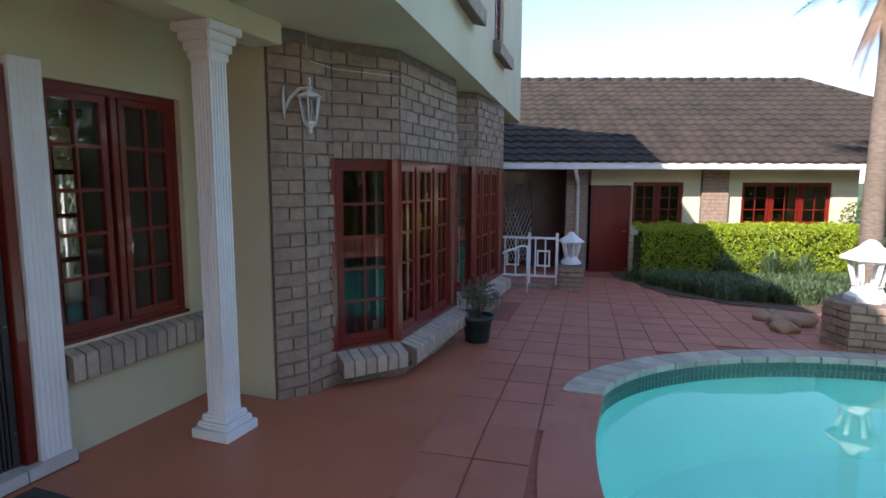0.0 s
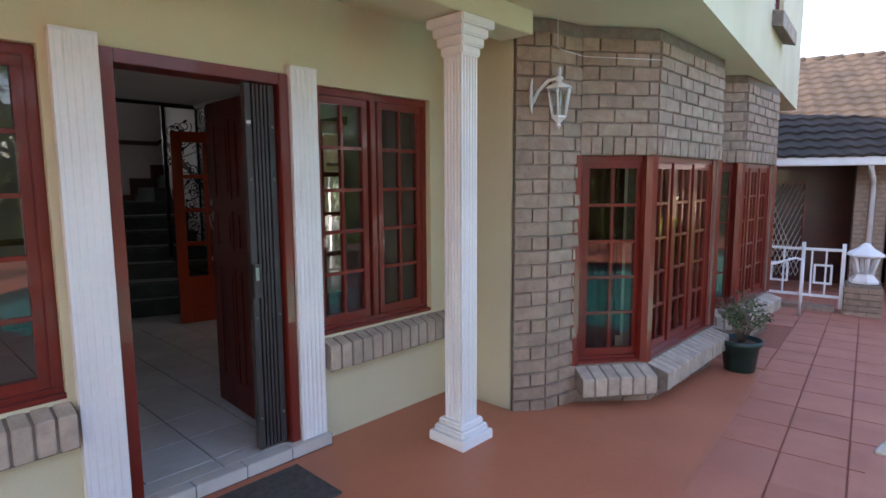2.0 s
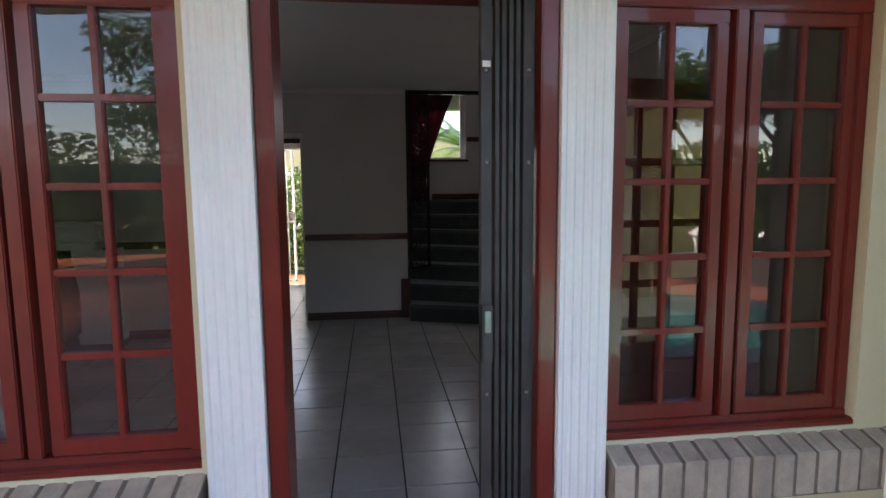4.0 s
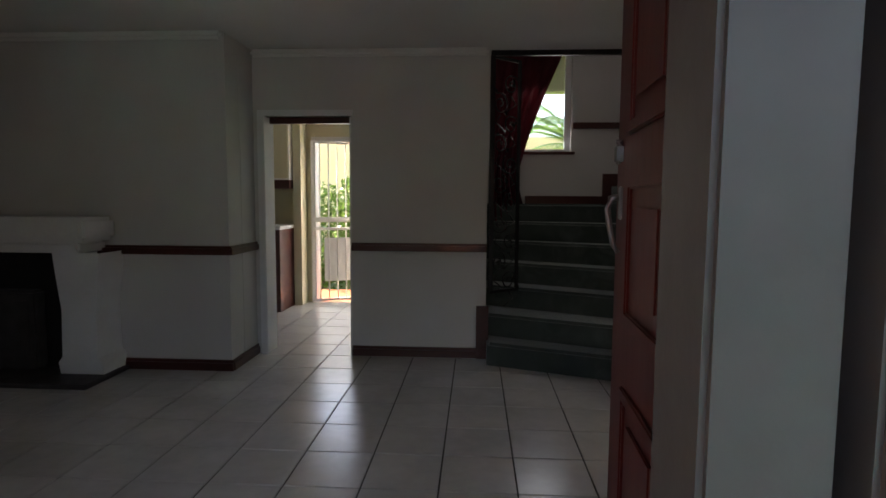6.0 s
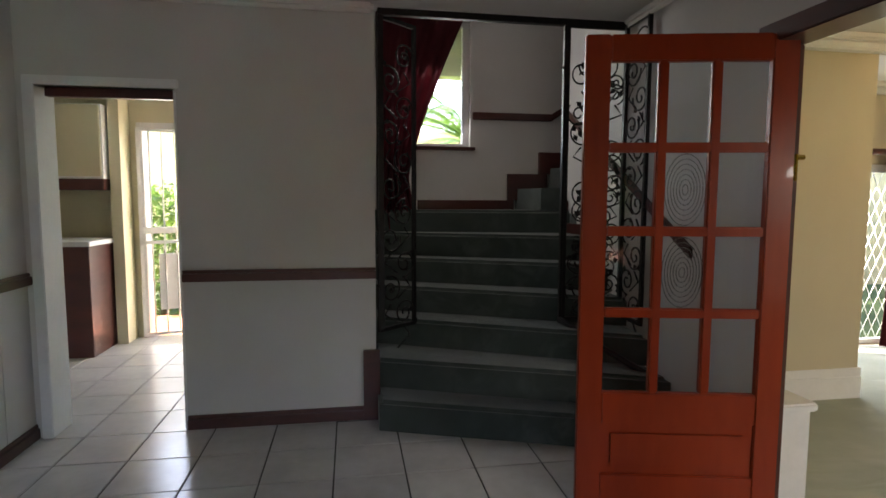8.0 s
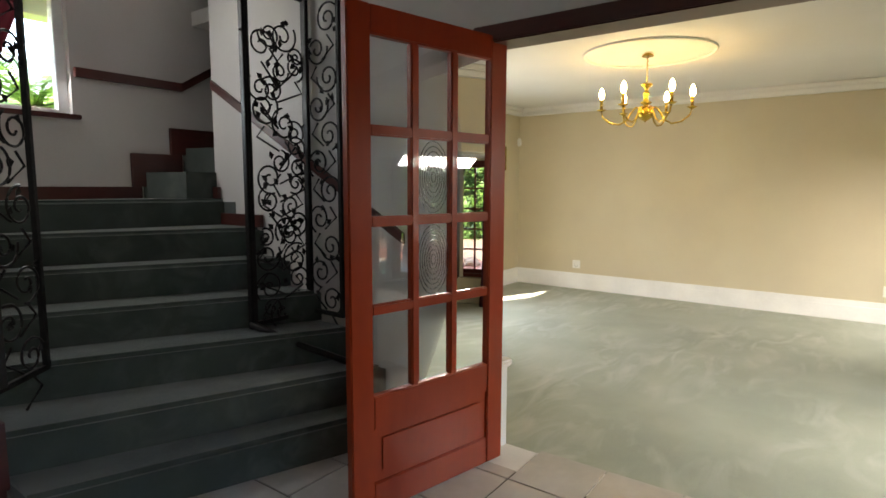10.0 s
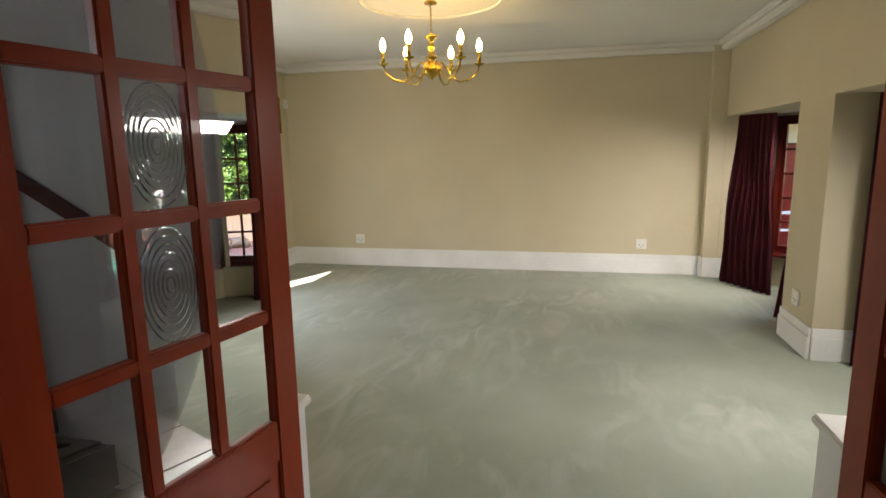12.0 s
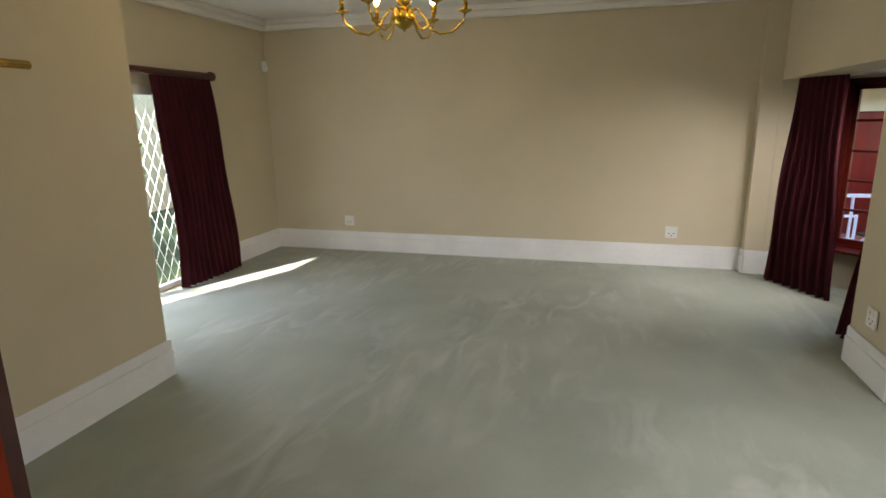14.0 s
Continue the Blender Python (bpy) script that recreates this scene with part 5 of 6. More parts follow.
def iron_leaf(bm, x, z, a, s):
    d, n = Vector((math.cos(a), 0, math.sin(a))), Vector((-math.sin(a), 0, math.cos(a)))
    c = Vector((x, 0, z))
    v = [bm.verts.new(p) for p in (c, c + d * s * 0.5 + n * s * 0.35 + Vector((0, -0.008, 0)), c + d * s, c + d * s * 0.5 - n * s * 0.35 + Vector((0, -0.008, 0)), c + d * s * 0.5 + Vector((0, 0.006, 0)))]
    for i in range(4):
        bm.faces.new((v[i], v[(i + 1) % 4], v[4]))


def iron_panel(name, loc, ang, width, z0, z1, dense, label, seed):
    rng = random.Random(seed)
    root = thing(name, loc, label, "iron screen", ang)
    for x in (0, width):
        part("stile", cube(x - 0.012, x + 0.012, -0.012, 0.012, z0, z1, bevel=0.002), IRON, root)
    for z in (z0, z1):
        part("rail", cube(-0.012, width + 0.012, -0.011, 0.011, z - 0.012, z + 0.012, bevel=0.002), IRON, root)
    z, side = z0 + 0.08, 1
    while z < z1 - 0.1:
        for k in range(dense):
            bm = bmesh.new()
            cx = width * (0.5 + 0.22 * side) if dense == 1 else rng.uniform(0.1, 0.9) * width
            r = (0.09 if dense == 1 else rng.uniform(0.055, 0.10)) * min(1, width / 0.25)
            cx = min(max(cx, r), width - r)
            zz = z + (0 if dense == 1 else rng.uniform(-0.05, 0.05))
            scroll(bm, cx, zz, r, 1.6, rng.uniform(0, 6.28), side, 0.006)
            tube(bm, [(cx, 0, zz - r), (cx + side * 0.05, 0, zz - r - 0.06), (width / 2, 0, zz - r - 0.13)], 0.006, 5)
            for _ in range(3 if dense > 1 else 2):
                iron_leaf(bm, cx + rng.uniform(-r, r), zz + rng.uniform(-r, r), rng.uniform(0, 6.28), 0.05)
            part("scroll", bm, IRON, root)
            side = -side
        z += 0.16 if dense == 1 else 0.12
    return root


iron_panel("iron_gate_leaf", (1.86, 7.26, 0.0), 40, 0.30, 0.62, 2.50, 1, "narrow black wrought-iron scroll gate leaf on the stairs", 2)
iron_panel("iron_screen", (3.03, 7.24, 0.0), 0, 0.39, 0.66, 2.50, 2, "tall black wrought-iron screen with leaves and scrolls", 3)
iron_panel("iron_side_screen", (3.402, 7.20, 0.0), -90, 0.27, 0.68, 2.50, 1, "narrow black wrought-iron scroll panel along the stair wall", 6)
root = thing("stair_gate_frame", (1.85, 7.25, 0.0), "black steel frame across the stair opening", "gate frame")
part("top_bar", cube(0, 1.57, -0.02, 0.02, 2.50, 2.54, bevel=0.003), IRON, root)
part("post", cube(0.0, 0.035, -0.018, 0.018, 0.63, 2.50, bevel=0.003), IRON, root)
part("post", cube(1.155, 1.19, -0.018, 0.018, 0.63, 2.50, bevel=0.003), IRON, root)
part("foot_rail", tube(bmesh.new(), [(1.16, 0, 0.66), (1.30, -0.25, 0.55), (1.55, -0.55, 0.40)], 0.02, 6), IRON, root)


def curtain(name, p, q, z0, z1, folds, amp, material, label, top_w=1.0, waist=None, seed=1, lean=0.0):
    """A hanging curtain between plan points p (fixed side) and q, in soft folds; waist: (height fraction, share of the width left)."""
    rng = random.Random(seed)
    root = thing(name, (*p, 0), label, "curtain")
    d = Vector((q[0] - p[0], q[1] - p[1], 0))
    n = Vector((-d.y, d.x, 0)).normalized()
    bm = bmesh.new()
    nu, nv = folds * 8, 26
    ph = [rng.uniform(-0.5, 0.5) for _ in range(folds + 1)]
    grid = []
    for j in range(nv + 1):
        v = j / nv
        row = []
        for i in range(nu + 1):
            u = i / nu
            w = 1.0
            if waist:
                hv, share = waist
                w = share + (1 - share) * (abs(v - hv) / max(hv, 1 - hv)) ** 1.3
            f = math.sin(u * folds * 2 * math.pi + ph[int(u * folds)] * 1.2 + 0.5 * math.sin(v * 3))
            off = amp * f * (0.35 + 0.65 * (1 - v)) + 0.012 * math.sin(9 * v + 5 * u)
            row.append(bm.verts.new(d * (u * w * (1 - (1 - top_w) * v) + lean * v ** 1.5) + n * off + Vector((0, 0, z0 + (z1 - z0) * v))))
        grid.append(row)
    for j in range(nv):
        for i in range(nu):
            bm.faces.new((grid[j][i], grid[j][i + 1], grid[j + 1][i + 1], grid[j + 1][i])).smooth = True
    bmesh.ops.solidify(bm, geom=bm.faces[:], thickness=0.004)
    part("cloth", bm, material, root)
    return root


curtain("stair_curtain", (1.90, 8.50), (2.66, 8.50), 1.0, 2.98, 6, 0.03, CURTAIN, "dark red curtain swept back beside the stair window", 1.0, (0.30, 0.35), 3)

# fireplace
root = thing("fireplace", (-1.90, 6.718, 0.08), "white plaster fireplace surround with a dark grate", "fireplace")
part("mantel_shelf", box(cube(-0.98, 0.98, -0.36, 0, 0.98, 1.15, bevel=0.03), -0.90, 0.90, -0.30, 0, 0.90, 0.98, bevel=0.02), WHITE, root)
for x in (-0.86, 0.86):
    bm = bmesh.new()
    prof = [(0.16, 0), (0.16, 0.12), (0.13, 0.16), (0.12, 0.5), (0.15, 0.72), (0.17, 0.90)]
    for (w0, z0), (w1, z1) in zip(prof, prof[1:]):
        lo = [bm.verts.new((x + sx * w0, y, z0)) for sx, y in ((-1, -0.26), (1, -0.26), (1, 0), (-1, 0))]
        hi = [bm.verts.new((x + sx * w1, y - (0.02 if y < 0 else 0), z1)) for sx, y in ((-1, -0.26), (1, -0.26), (1, 0), (-1, 0))]
        for k in range(4):
            bm.faces.new((lo[k], lo[(k + 1) % 4], hi[(k + 1) % 4], hi[k]))
    bmesh.ops.remove_doubles(bm, verts=bm.verts[:], dist=0.021)
    bmesh.ops.recalc_face_normals(bm, faces=bm.faces)
    part("pilaster", bm, WHITE, root)
# closed block, no hollow: the shade of the opening is its black colour
part("fire_opening", cube(-0.70, 0.70, -0.10, -0.02, 0.03, 0.90), GAPSHADE, root, "black block painted as the shaded fire opening")
part("hearth", cube(-1.05, 1.05, -0.50, 0, 0.0, 0.035, bevel=0.006), GATEMETAL, root, "dark polished hearth slab")
part("grate", box(cube(-0.5, 0.5, -0.22, -0.11, 0.04, 0.62, bevel=0.02), -0.45, 0.45, -0.235, -0.22, 0.1, 0.55, bevel=0.005), GATEMETAL, root)

# kitchen doorway frame, security gate, cupboards
root = tagged(thing("door_kitchen", (0.02, 7.215, 0.08), "white painted open doorway to the kitchen", "doorway"), kind="structure")
bm = bmesh.new()
box(bm, -0.05, 0.008, -0.02, 0.20, 0, 1.98, bevel=0.005)
box(bm, 0.70, 0.716, 0.0, 0.19, 0, 1.95, bevel=0.003)
box(bm, -0.05, 0.73, -0.018, 0.19, 1.951, 2.0, bevel=0.005)
part("door_frame", bm, WHITE, root)
part("head_board", cube(0.03, 0.70, 0.05, 0.09, 1.90, 1.951), DARKWOOD, root)
root = thing("kitchen_gate", (-0.30, 9.56, 0.09), "white barred security gate standing half open at the back door", "security gate", 24)
bm = bmesh.new()
for a in ((0, 0.03, 0, 2.0), (0.62, 0.65, 0, 2.0), (0, 0.65, 0, 0.03), (0, 0.65, 1.97, 2.0), (0, 0.65, 1.0, 1.06), (0, 0.65, 0.9, 0.93)):
    box(bm, a[0], a[1], -0.015, 0.015, a[2], a[3])
part("gate_frame", bm, PLASTIC, root)
for i in range(1, 6):
    part("bar", tube(bmesh.new(), [(0.108 * i, 0, 0.03), (0.108 * i, 0, 1.97)], 0.008, 6), PLASTIC, root)
part("lower_panel", cube(0.16, 0.5, 0.0, 0.008, 0.25, 0.8), PLASTIC, root)
part("gate_lock", cube(0.55, 0.64, -0.03, 0.0, 0.94, 1.05, bevel=0.004), STEEL, root)
root = tagged(thing("door_back", (-0.30, 9.60, 0.08), "white framed open back doorway of the kitchen", "doorway"), kind="structure")
bm = bmesh.new()
for a in ((0, 0.05, 0, 2.06), (0.75, 0.80, 0, 2.06), (0.05, 0.75, 2.0, 2.06)):
    box(bm, a[0], a[1], -0.02, 0.17, a[2], a[3], bevel=0.004)
part("door_frame", bm, PLASTIC, root)
root = thing("kitchen_counter", (-1.33, 9.2, 0.075), "brown wooden kitchen base unit with a pale worktop", "kitchen unit")
part("body", cube(-0.7, 0.86, -0.3, 0.29, 0.0, 0.95, bevel=0.005), DARKWOOD, root)
part("worktop", cube(-0.72, 0.88, -0.33, 0.29, 0.95, 0.99, bevel=0.006), PLASTIC, root)
root = thing("wall_cupboard", (-1.27, 9.42, 1.5), "pale wall cupboard with a brown base strip", "cupboard")
part("body", cube(-0.7, 0.80, -0.16, 0.17, 0.10, 0.75, bevel=0.004), PLASTIC, root)
part("door", cube(0.35, 0.79, -0.185, -0.162, 0.12, 0.74, bevel=0.006), CREAM, root)
part("base_strip", cube(-0.7, 0.80, -0.16, 0.17, 0.0, 0.098), DARKWOOD, root)


# French doors to the lounge


def french_leaf(root, width, height, mirror):
    """One glazed leaf from its hinge along local x; mirror: -1 turns the face."""
    t, sw, br = 0.021, 0.105, 0.042
    for a in (0.0, width - sw):
        part("stile", cube(a, a + sw, -t, t, 0.0, height, bevel=0.005), DOORWOOD, root)
    for z0, z1 in ((0.0, 0.13), (0.36, 0.50), (height - 0.11, height)):
        part("door_rail", cube(sw, width - sw, -t + 0.001, t - 0.001, z0, z1, bevel=0.005), DOORWOOD, root)
    part("lower_panel", box(cube(sw, width - sw, -0.008, 0.008, 0.13, 0.36), sw + 0.04, width - sw - 0.04, -0.014, 0.014, 0.17, 0.32, bevel=0.006), DOORWOOD, root)
    gx0, gx1, gz0, gz1 = sw, width - sw, 0.50, height - 0.11
    for k in (1, 2):
        x = gx0 + (gx1 - gx0) * k / 3
        part("glazing_bar", cube(x - br / 2, x + br / 2, -t + 0.003, t - 0.003, gz0, gz1, bevel=0.006), DOORWOOD, root)
    for k in (1, 2, 3):
        z = gz0 + (gz1 - gz0) * k / 4
        part("glazing_bar", cube(gx0, gx1, -t + 0.004, t - 0.004, z - br / 2, z + br / 2, bevel=0.006), DOORWOOD, root)
    for k in range(3):
        for r in range(4):
            xa, xb = gx0 + (gx1 - gx0) * k / 3, gx0 + (gx1 - gx0) * (k + 1) / 3
            za, zb = gz0 + (gz1 - gz0) * r / 4, gz0 + (gz1 - gz0) * (r + 1) / 4
            bm = bmesh.new()
            bm.faces.new([bm.verts.new(c) for c in ((xa, 0, za), (xb, 0, za), (xb, 0, zb), (xa, 0, zb))])
            pane = part("pane", bm, CLEAR, root)
            pane.visible_shadow = False
            if k == 1 and r in (1, 2):
                bm = bmesh.new()
                cx, cz, rx, rz = (xa + xb) / 2, (za + zb) / 2, (xb - xa) / 2 - br * 0.55, (zb - za) / 2 - br * 0.6
                for q in range(7):
                    f = (q + 1) / 7
                    pts = [(cx + rx * f * math.cos(a), 0.002, cz + rz * f * math.sin(a)) for a in (2 * math.pi * i / 28 for i in range(29))]
                    tube(bm, pts, 0.0024, 5, closed=True)
                part("ribbed_ring", bm, RIBGLASS, pane, "clear pressed-glass rings")


RIBGLASS = mat("pressed_glass", (0.75, 0.78, 0.76), (0.66, 0.70, 0.68), 10, 0.06, spec=0.9)
bs = RIBGLASS.node_tree.nodes["Principled BSDF"]
bs.inputs["Transmission Weight"].default_value, bs.inputs["IOR"].default_value = 1.0, 1.3
LEAF_H = 2.02
ang = math.degrees(math.atan2(0.214, -0.977))
root = tagged(thing("door_lounge_north", (3.505, 5.938, 0.088), "glazed red-brown French door leaf standing open", "French door", ang, "lounge French doors"), kind="structure")
french_leaf(root, 0.865, LEAF_H, 1)
part("hinge", lathe(bmesh.new(), [(0.011, 1.42), (0.011, 1.53)], 8, (-0.012, 0, 0)), BRASS, root)
ang2 = math.degrees(math.atan2(-0.11, -0.977))
root = tagged(thing("door_lounge_south", (3.505, 4.262, 0.088), "glazed red-brown French door leaf standing open", "French door", ang2, "lounge French doors"), kind="structure")
french_leaf(root, 0.865, LEAF_H, -1)
part("door_handle", tube(cube(0.72, 0.76, -0.03, 0.03, 0.92, 1.08, bevel=0.004), [(0.74, 0.03, 1.03), (0.74, 0.07, 1.03), (0.64, 0.07, 1.03)], 0.009, 8), BRASS, root)
bm = bmesh.new()
box(bm, 3.43, 3.56, 5.962, 5.984, 0.08, 2.075, bevel=0.005)
box(bm, 3.43, 3.56, 4.216, 4.239, 0.08, 2.075, bevel=0.005)
box(bm, 3.405, 3.57, 4.16, 6.05, 2.076, 2.155, bevel=0.006)
setting("door_frame_lounge", bm, DARKWOOD, "dark red wooden frame of the lounge doorway", "door frame")

# ---- things in the lounge ----
for x0, x1, y0, y1 in ((3.562, 3.79, 6.04, 6.6), (3.562, 3.98, 3.5, 4.15)):
    root = thing("low_plinth", ((x0 + x1) / 2, (y0 + y1) / 2, -0.08), "low white plinth with a capped top beside the step", "plinth", group="doorway plinths")
    hx, hy = (x1 - x0) / 2, (y1 - y0) / 2
    part("body", cube(-hx + 0.002, hx - 0.02, -hy, hy - 0.0, 0, 0.54, bevel=0.004), WHITE, root)
    part("cap", cube(-hx + 0.002, hx + 0.005, -hy - 0.02, hy + 0.02, 0.54, 0.58, bevel=0.01), WHITE, root)

CH = Vector((6.33, 6.12, 2.0))
root = thing("chandelier", CH, "lit polished-brass six-arm chandelier with candle bulbs", "chandelier")
part("body", lathe(bmesh.new(), [(0.004, 0), (0.012, 0.015), (0.03, 0.02), (0.06, 0.045), (0.075, 0.08), (0.06, 0.115), (0.028, 0.135), (0.02, 0.15), (0.045, 0.165), (0.05, 0.175), (0.022, 0.19), (0.02, 0.23), (0.032, 0.25), (0.016, 0.275), (0.02, 0.30), (0.05, 0.325), (0.05, 0.335), (0.012, 0.345)], 24), BRASS, root)
part("chain", tube(bmesh.new(), [(0.004 * (-1) ** i, 0.004 * (-1) ** (i // 2), 0.34 + i * 0.0085) for i in range(31)], 0.005, 5), BRASS, root)
for i in range(6):
    a = math.pi / 3 * i + radians(108)
    c, s = math.cos(a), math.sin(a)
    arm = part("arm", tube(bmesh.new(), [(r * c, r * s, z) for r, z in ((0.04, 0.12), (0.08, 0.135), (0.12, 0.09), (0.16, 0.02), (0.22, -0.015), (0.30, 0.0), (0.365, 0.055), (0.38, 0.115))], 0.008, 7), BRASS, root)
    x, y = 0.38 * c, 0.38 * s
    part("drip_pan", lathe(bmesh.new(), [(0.012, 0.105), (0.04, 0.12), (0.042, 0.125), (0.015, 0.125)], 14, (x, y, 0)), BRASS, arm)
    part("candle_sleeve", lathe(bmesh.new(), [(0.014, 0.125), (0.014, 0.215)], 12, (x, y, 0)), BRASS, arm)
    part("bulb", lathe(bmesh.new(), [(0.012, 0.215), (0.022, 0.24), (0.024, 0.26), (0.017, 0.29), (0.004, 0.315)], 12, (x, y, 0)), BULB, arm)
rose = bmesh.new()
tube(rose, [(CH.x + 0.55 * math.cos(a), CH.y + 0.55 * math.sin(a), 2.594) for a in (2 * math.pi * i / 60 for i in range(61))], 0.013, 8, closed=True)
setting("ceiling_rose", rose, CEIL, "round white plaster ring on the ceiling", "ceiling rose")
part("ceiling_cup", lathe(bmesh.new(), [(0.05, 0.57), (0.05, 0.58), (0.02, 0.599)], 16), BRASS, root)


def socket(loc, rz, label):
    root = thing("wall_socket", loc, label, "socket", rz, "wall sockets")
    part("plate", cube(-0.06, 0.06, -0.012, 0, -0.06, 0.06, bevel=0.003), PLASTIC, root)
    for x in (-0.025, 0.025):
        part("rocker", cube(x - 0.009, x + 0.009, -0.016, -0.012, 0.015, 0.04, bevel=0.002), PLASTIC, root)
    # flat discs, not bored: the shade inside each hole painted near-black
    for x, z in ((-0.022, -0.012), (0.0, -0.035), (0.022, -0.012)):
        part("pin_hole", lathe(bmesh.new(), [(0.006, 0), (0.006, 0.0015)], 8), GAPSHADE, root).matrix_local = pose(x, -0.0115, z, 90)


socket((8.957, 7.81, 0.285), -90, "white wall socket on the beige wall")
socket((8.957, 4.17, 0.285), -90, "white wall socket on the beige wall")
socket((6.48, 3.333, 0.30), 180, "white wall socket on the beige pier")
socket((4.0, 7.457, 0.30), 0, "white wall socket on the beige side wall")
root = thing("alarm_sensor", (8.90, 8.797, 2.10), "small white alarm sensor near the ceiling corner", "sensor")
part("housing", cube(-0.035, 0.035, -0.05, 0, -0.06, 0.06, bevel=0.014), PLASTIC, root)
part("lens", cube(-0.02, 0.02, -0.055, -0.046, -0.045, 0.0, bevel=0.004), WHITE, root)
root = thing("picture_light", (4.66, 7.457, 1.73), "polished brass picture light on the beige wall", "picture light")
bm = tube(bmesh.new(), [(-0.22, -0.10, 0), (0.18, -0.10, 0)], 0.019, 12)
part("shade", bm, BRASS, root)
part("bracket", tube(bmesh.new(), [(-0.02, 0, -0.06), (-0.02, -0.05, -0.03), (-0.02, -0.10, 0)], 0.008, 6), BRASS, root)

root = thing("curtain_rod", (5.6, 8.70, 1.915), "thick dark wooden curtain rod above the sliding door", "curtain rod")
part("rod", tube(bmesh.new(), [(0, 0, 0), (2.20, 0, 0)], 0.032, 14), DARKWOOD, root)
part("finial", lathe(bmesh.new(), [(0.02, 0), (0.045, 0.012), (0.045, 0.05), (0.03, 0.06)], 14), DARKWOOD, root).matrix_local = pose(2.19, 0, 0, 0, 90, 0)
for x in (0.3, 2.05):
    part("bracket", cube(x - 0.015, x + 0.015, 0.0, 0.098, -0.015, 0.015), DARKWOOD, root)
curtain("door_curtain", (7.94, 8.68), (7.06, 8.66), -0.07, 1.88, 11, 0.04, CURTAIN, "dark red curtain hanging beside the sliding door", 0.92, None, 5, 0.21)
curtain("bay_curtain", (8.64, 3.36), (8.02, 2.99), -0.07, 1.765, 8, 0.035, CURTAIN, "dark red curtain drawn aside in the bay window", 0.64, None, 6, 0.18)
curtain("bay_curtain", (6.80, 3.05), (7.19, 3.25), -0.07, 1.765, 4, 0.03, CURTAIN, "dark red curtain at the edge of the bay opening", 0.2, None, 7)
curtain("bay_curtain", (6.06, 3.12), (5.72, 2.35), -0.07, 1.765, 6, 0.035, CURTAIN, "dark red curtain in the bay window", 0.95, None, 8)
curtain("bay_curtain", (4.06, 2.72), (4.42, 2.06), -0.07, 1.765, 6, 0.035, CURTAIN, "dark red curtain in the bay window", 0.95, None, 9)
curtain("hall_curtain", (-0.02, 3.18), (0.28, 3.18), 0.45, 2.2, 4, 0.02, SHEER, "grey curtain inside the hall window", 1.0, None, 12)

# trellis gate outside the sliding door
root = thing("trellis_gate", (5.62, 8.93, -0.06), "white diamond trellis security gate behind the sliding door", "security gate")
bm = bmesh.new()
for k in range(-14, 22):
    for s in (1, -1):
        x0, x1 = 0.11 * k, 0.11 * k + s * 0.85
        ts = [t / 60 for t in range(61) if 0 <= x0 + (x1 - x0) * t / 60 <= 1.9]
        if len(ts) > 1:
            tube(bm, [(x0 + (x1 - x0) * t, 0.006 * s, 1.8 * t) for t in (ts[0], ts[-1])], 0.0045, 4)
part("trellis", bm, PLASTIC, root)

# ---- pieces of walls, floors and pavings ----
COURSE = 0.0945
BRICK_MESH = unit_brick(BRICK, COURSE - 0.009)
SOLDIER = unit_brick(BRICK, 0.118)


def lay(owner, p, q, holes, z0=-0.3, z1=2.60):
    length, fn, ang = seg_frame(p, q)
    turn = Matrix.Rotation(radians(ang), 4, "Z")

    def put(mesh, a, b, z):
        if b - a < 0.025:
            return
        ob = new("brick", mesh)
        ob.parent = owner
        ob.matrix_local = Matrix.Translation(fn(Vector((a, random.uniform(-0.002, 0.002), z)))) @ turn @ Matrix.Diagonal((b - a, 1, 1, 1))

    top = holes[0][3] if holes else 9
    if holes:
        n = max(1, round((length) / 0.083))
        for i in range(n):
            put(random.choice(SOLDIER), i * length / n + 0.005, (i + 1) * length / n - 0.005, top + 0.004)
    c = 0
    z = WIN0 - 0.15 - COURSE * 3 if holes else z0
    while True:
        if holes and WIN0 - 0.16 <= z < top + 0.12:
            z = top + 0.13
        if z + COURSE > z1 + 0.02:
            break
        x = -0.12 if c % 2 else 0.0
        while x < length:
            put(random.choice(BRICK_MESH), max(0.003, x), min(length - 0.003, x + 0.241), z)
            x += 0.25
        z += COURSE
        c += 1


for owner, p, q, holes in brick_walls:
    if owner.name.startswith("wall_lounge_front_4"):
        continue
    lay(owner, p, q, holes)

# hall floor tiles
TILE = quad_mesh("tile", cube(-0.171, 0.171, -0.171, 0.171, 0, 0.008, bevel=0.002), FLOORTILE)
hall_floor = bpy.data.objects["floor"]
kitchen = bmesh.new()
near, cuts = [], []
for i in range(-14, 6):
    for j in range(-7, 12):
        x, y = 1.765 + 0.35 * i, 5.615 + 0.35 * j
        if 2.98 < y - 0.16 and y + 0.16 < 7.27 and x + 0.1 < 3.66 and (x + 0.175 < 3.43 or 4.4 < y < 5.9):
            near.append((x, y))
        elif i == 5 and 2.98 < y - 0.16 and y + 0.16 < 7.27:
            cuts.append((x, y))
        elif 7.27 <= y + 0.16 and y < 9.5 and -2.3 < x < 1.5:
            box(kitchen, x - 0.171, x + 0.171, y - 0.171, y + 0.171, 0.074, 0.081)
near.sort(key=lambda p: p[0] < -2.6)
for x, y in near[:300]:
    ob = new("tile", TILE)
    ob.parent = hall_floor
    ob.matrix_local = pose(x, y, 0.0725 + random.uniform(0, 0.0006))
CUT_TILE = quad_mesh("tile", cube(-0.171, -0.088, -0.171, 0.171, 0, 0.008, bevel=0.002), FLOORTILE)
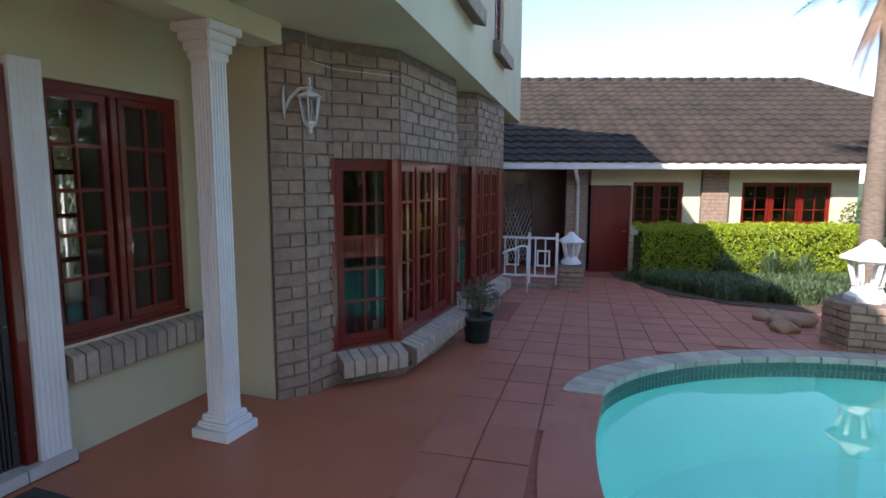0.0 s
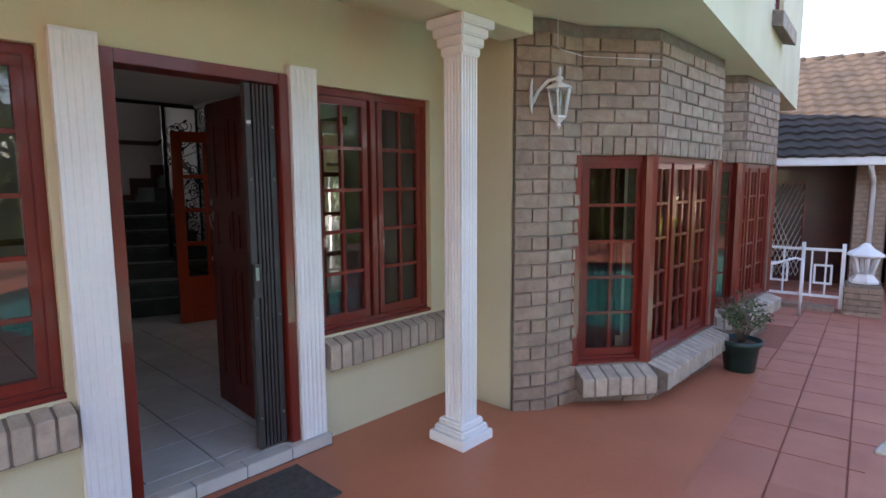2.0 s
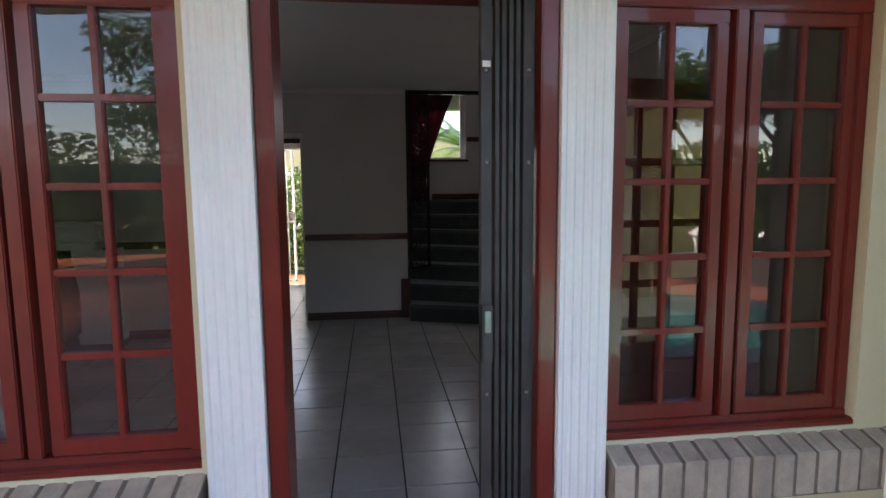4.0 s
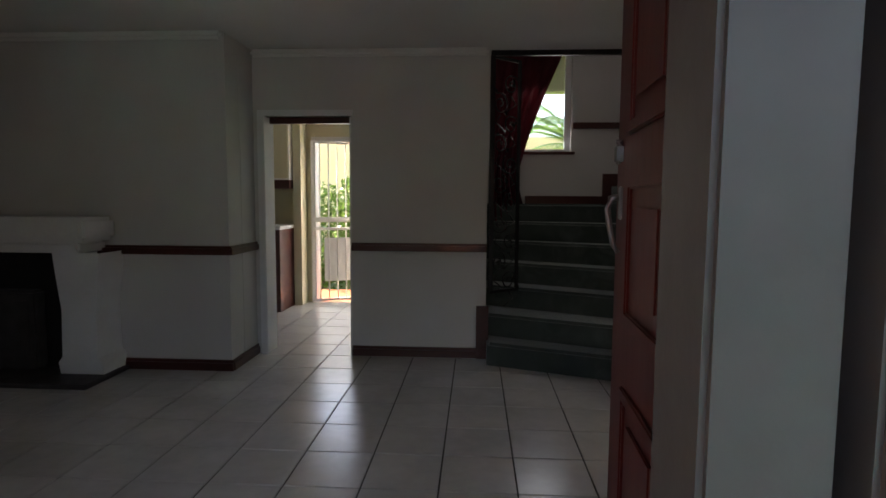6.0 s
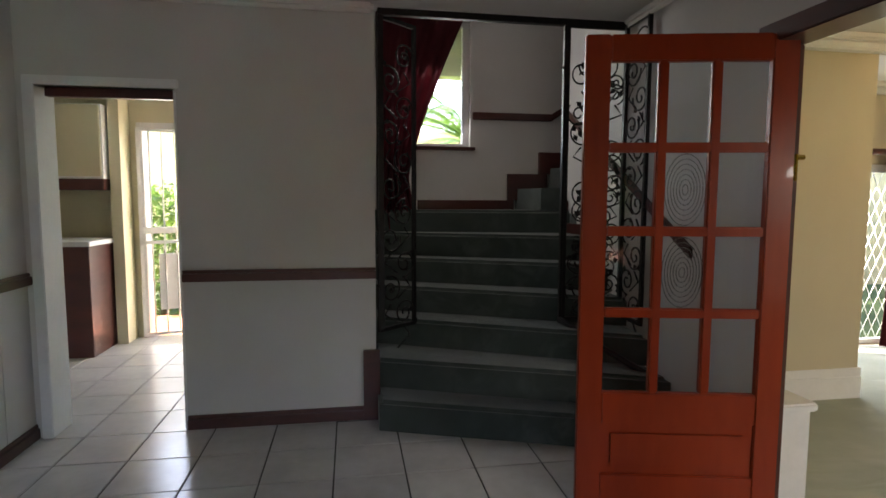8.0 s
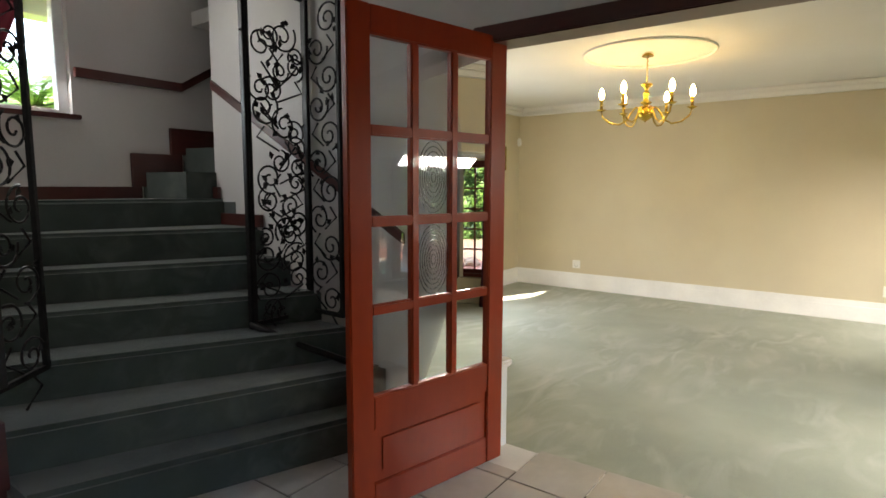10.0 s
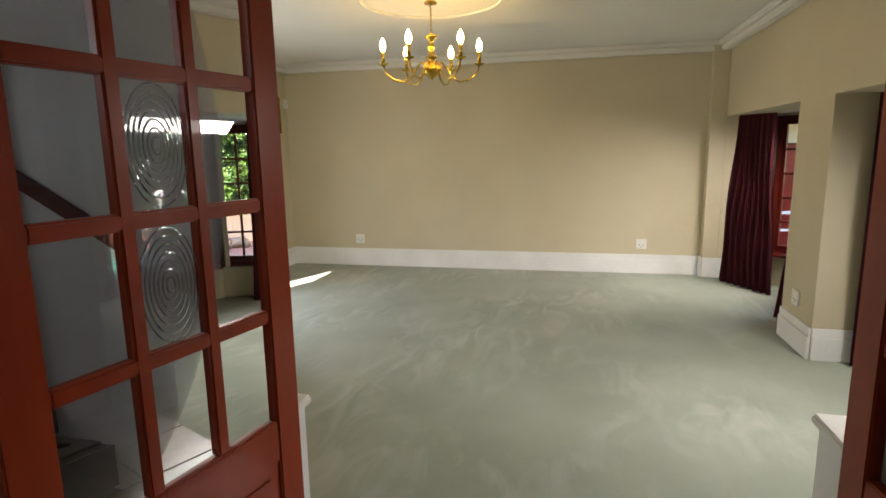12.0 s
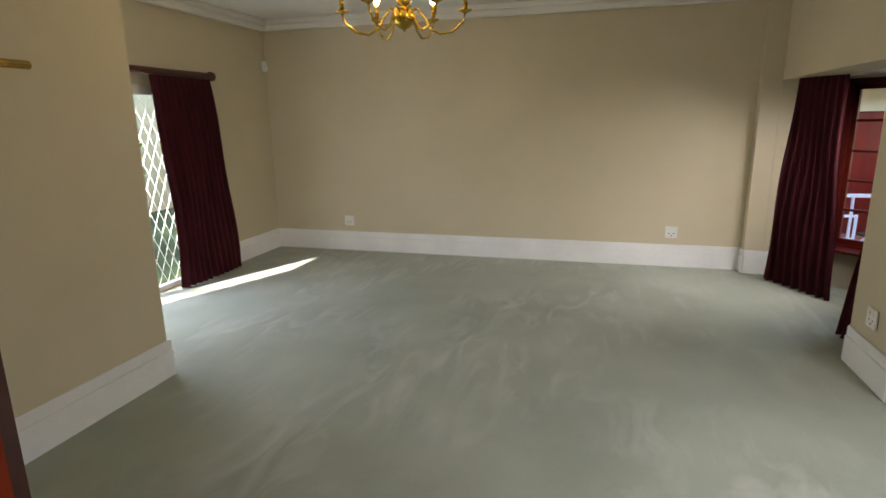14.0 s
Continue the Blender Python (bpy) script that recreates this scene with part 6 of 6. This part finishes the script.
for x, y in cuts:
    ob = new("tile", CUT_TILE)
    ob.parent = hall_floor
    ob.matrix_local = pose(x, y, 0.0728)
rest = part("kitchen_tiles", kitchen, FLOORTILE, bpy.data.objects["floor_kitchen"])
rest["kind"] = "stuff"

# patio tiles
pat = bpy.data.objects["patio"]
pave = []
for j in range(-16, 8):
    for i in range(0, 28):
        xm = 1.36 + 0.49 * i
        ym = 0.233 + 0.165 + 0.328 * j + 0.105 * (xm - 4.8)
        xm -= 0.105 * 0.328 * j
        if xm > 12.6 or ym > (0.86 if xm < 2.4 else 0.88 + 0.115 * (xm - 2.4) if xm < 5.2 else 1.42 if xm < 6.1 else 2.6) or (6.1 < xm < 8.6 and ym > 1.62) or ym > 2.5:
            continue
        if any(in_pool(xm + a, ym + b, 0.0) for a in (-0.24, 0.24) for b in (-0.16, 0.16)):
            continue
        if xm > 9.6 and ym < -0.4 + 0.38 * (xm - 10.6) and ym < -1.5 + 1.35 * (xm - 9.6):
            continue
        pave.append((xm, ym))
PAVE = quad_mesh("tile", cube(-0.242, 0.242, -0.160, 0.160, 0, 0.012, bevel=0.004), PAVER)
pave.sort(key=lambda p: (p[0] - 3) ** 2 + (p[1] - 0.3) ** 2)
far = bmesh.new()
for n, (x, y) in enumerate(pave):
    m = Matrix.Translation((x, y, ground_z(x) - 0.002 + random.uniform(0, 0.0015))) @ Matrix.Rotation(math.atan(0.105), 4, "Z") @ Matrix.Rotation(math.atan(0.055) if x > 3.3 else 0, 4, "Y")
    if n < 300:
        ob = new("tile", PAVE)
        ob.parent = pat
        ob.matrix_local = m
    else:
        b = cube(-0.242, 0.242, -0.160, 0.160, 0, 0.012)
        idx = [far.verts.new(m @ v.co) for v in b.verts]
        b.verts.index_update()
        for f in b.faces:
            far.faces.new([idx[v.index] for v in f.verts])
        b.free()
if len(pave) > 300:
    rest = part("far_tiles", far, PAVER, pat)
    rest["kind"] = "stuff"

# coping stones on the far rim, plain red edge on the near rim
cop = tagged(thing("pool_coping", (4.4, -2.5, 0), "pale rough coping stones round the far side of the pool", "coping"), kind="structure")
inner, outer = pool_outline(-0.03, 120), pool_outline(0.29, 120)
for i in range(120):
    a = 360 * (i + 0.5) / 120
    stone = a < 88 or a > 300
    if stone and i % 2 == 0:
        quad = [inner[i], inner[(i + 2) % 120], outer[(i + 2) % 120], outer[i]]
    elif not stone:
        quad = [inner[i], inner[(i + 1) % 120], outer[(i + 1) % 120], outer[i]]
    else:
        continue
    cx, cy = sum(p[0] for p in quad) / 4, sum(p[1] for p in quad) / 4
    g = 0.965 if stone else 1.0
    ringq = [(cx + (x - cx) * g - 4.4, cy + (y - cy) * g + 2.5) for x, y in quad]
    bm = prism(bmesh.new(), ringq, -0.03, 0.035 if stone else 0.012, lambda x, y: ground_z(x + 4.4))
    if stone:
        bmesh.ops.bevel(bm, geom=bm.edges[:], offset=0.008, segments=1, affect="EDGES")
    part("coping_stone" if stone else "edge_strip", bm, COPING if stone else PAVER, cop)
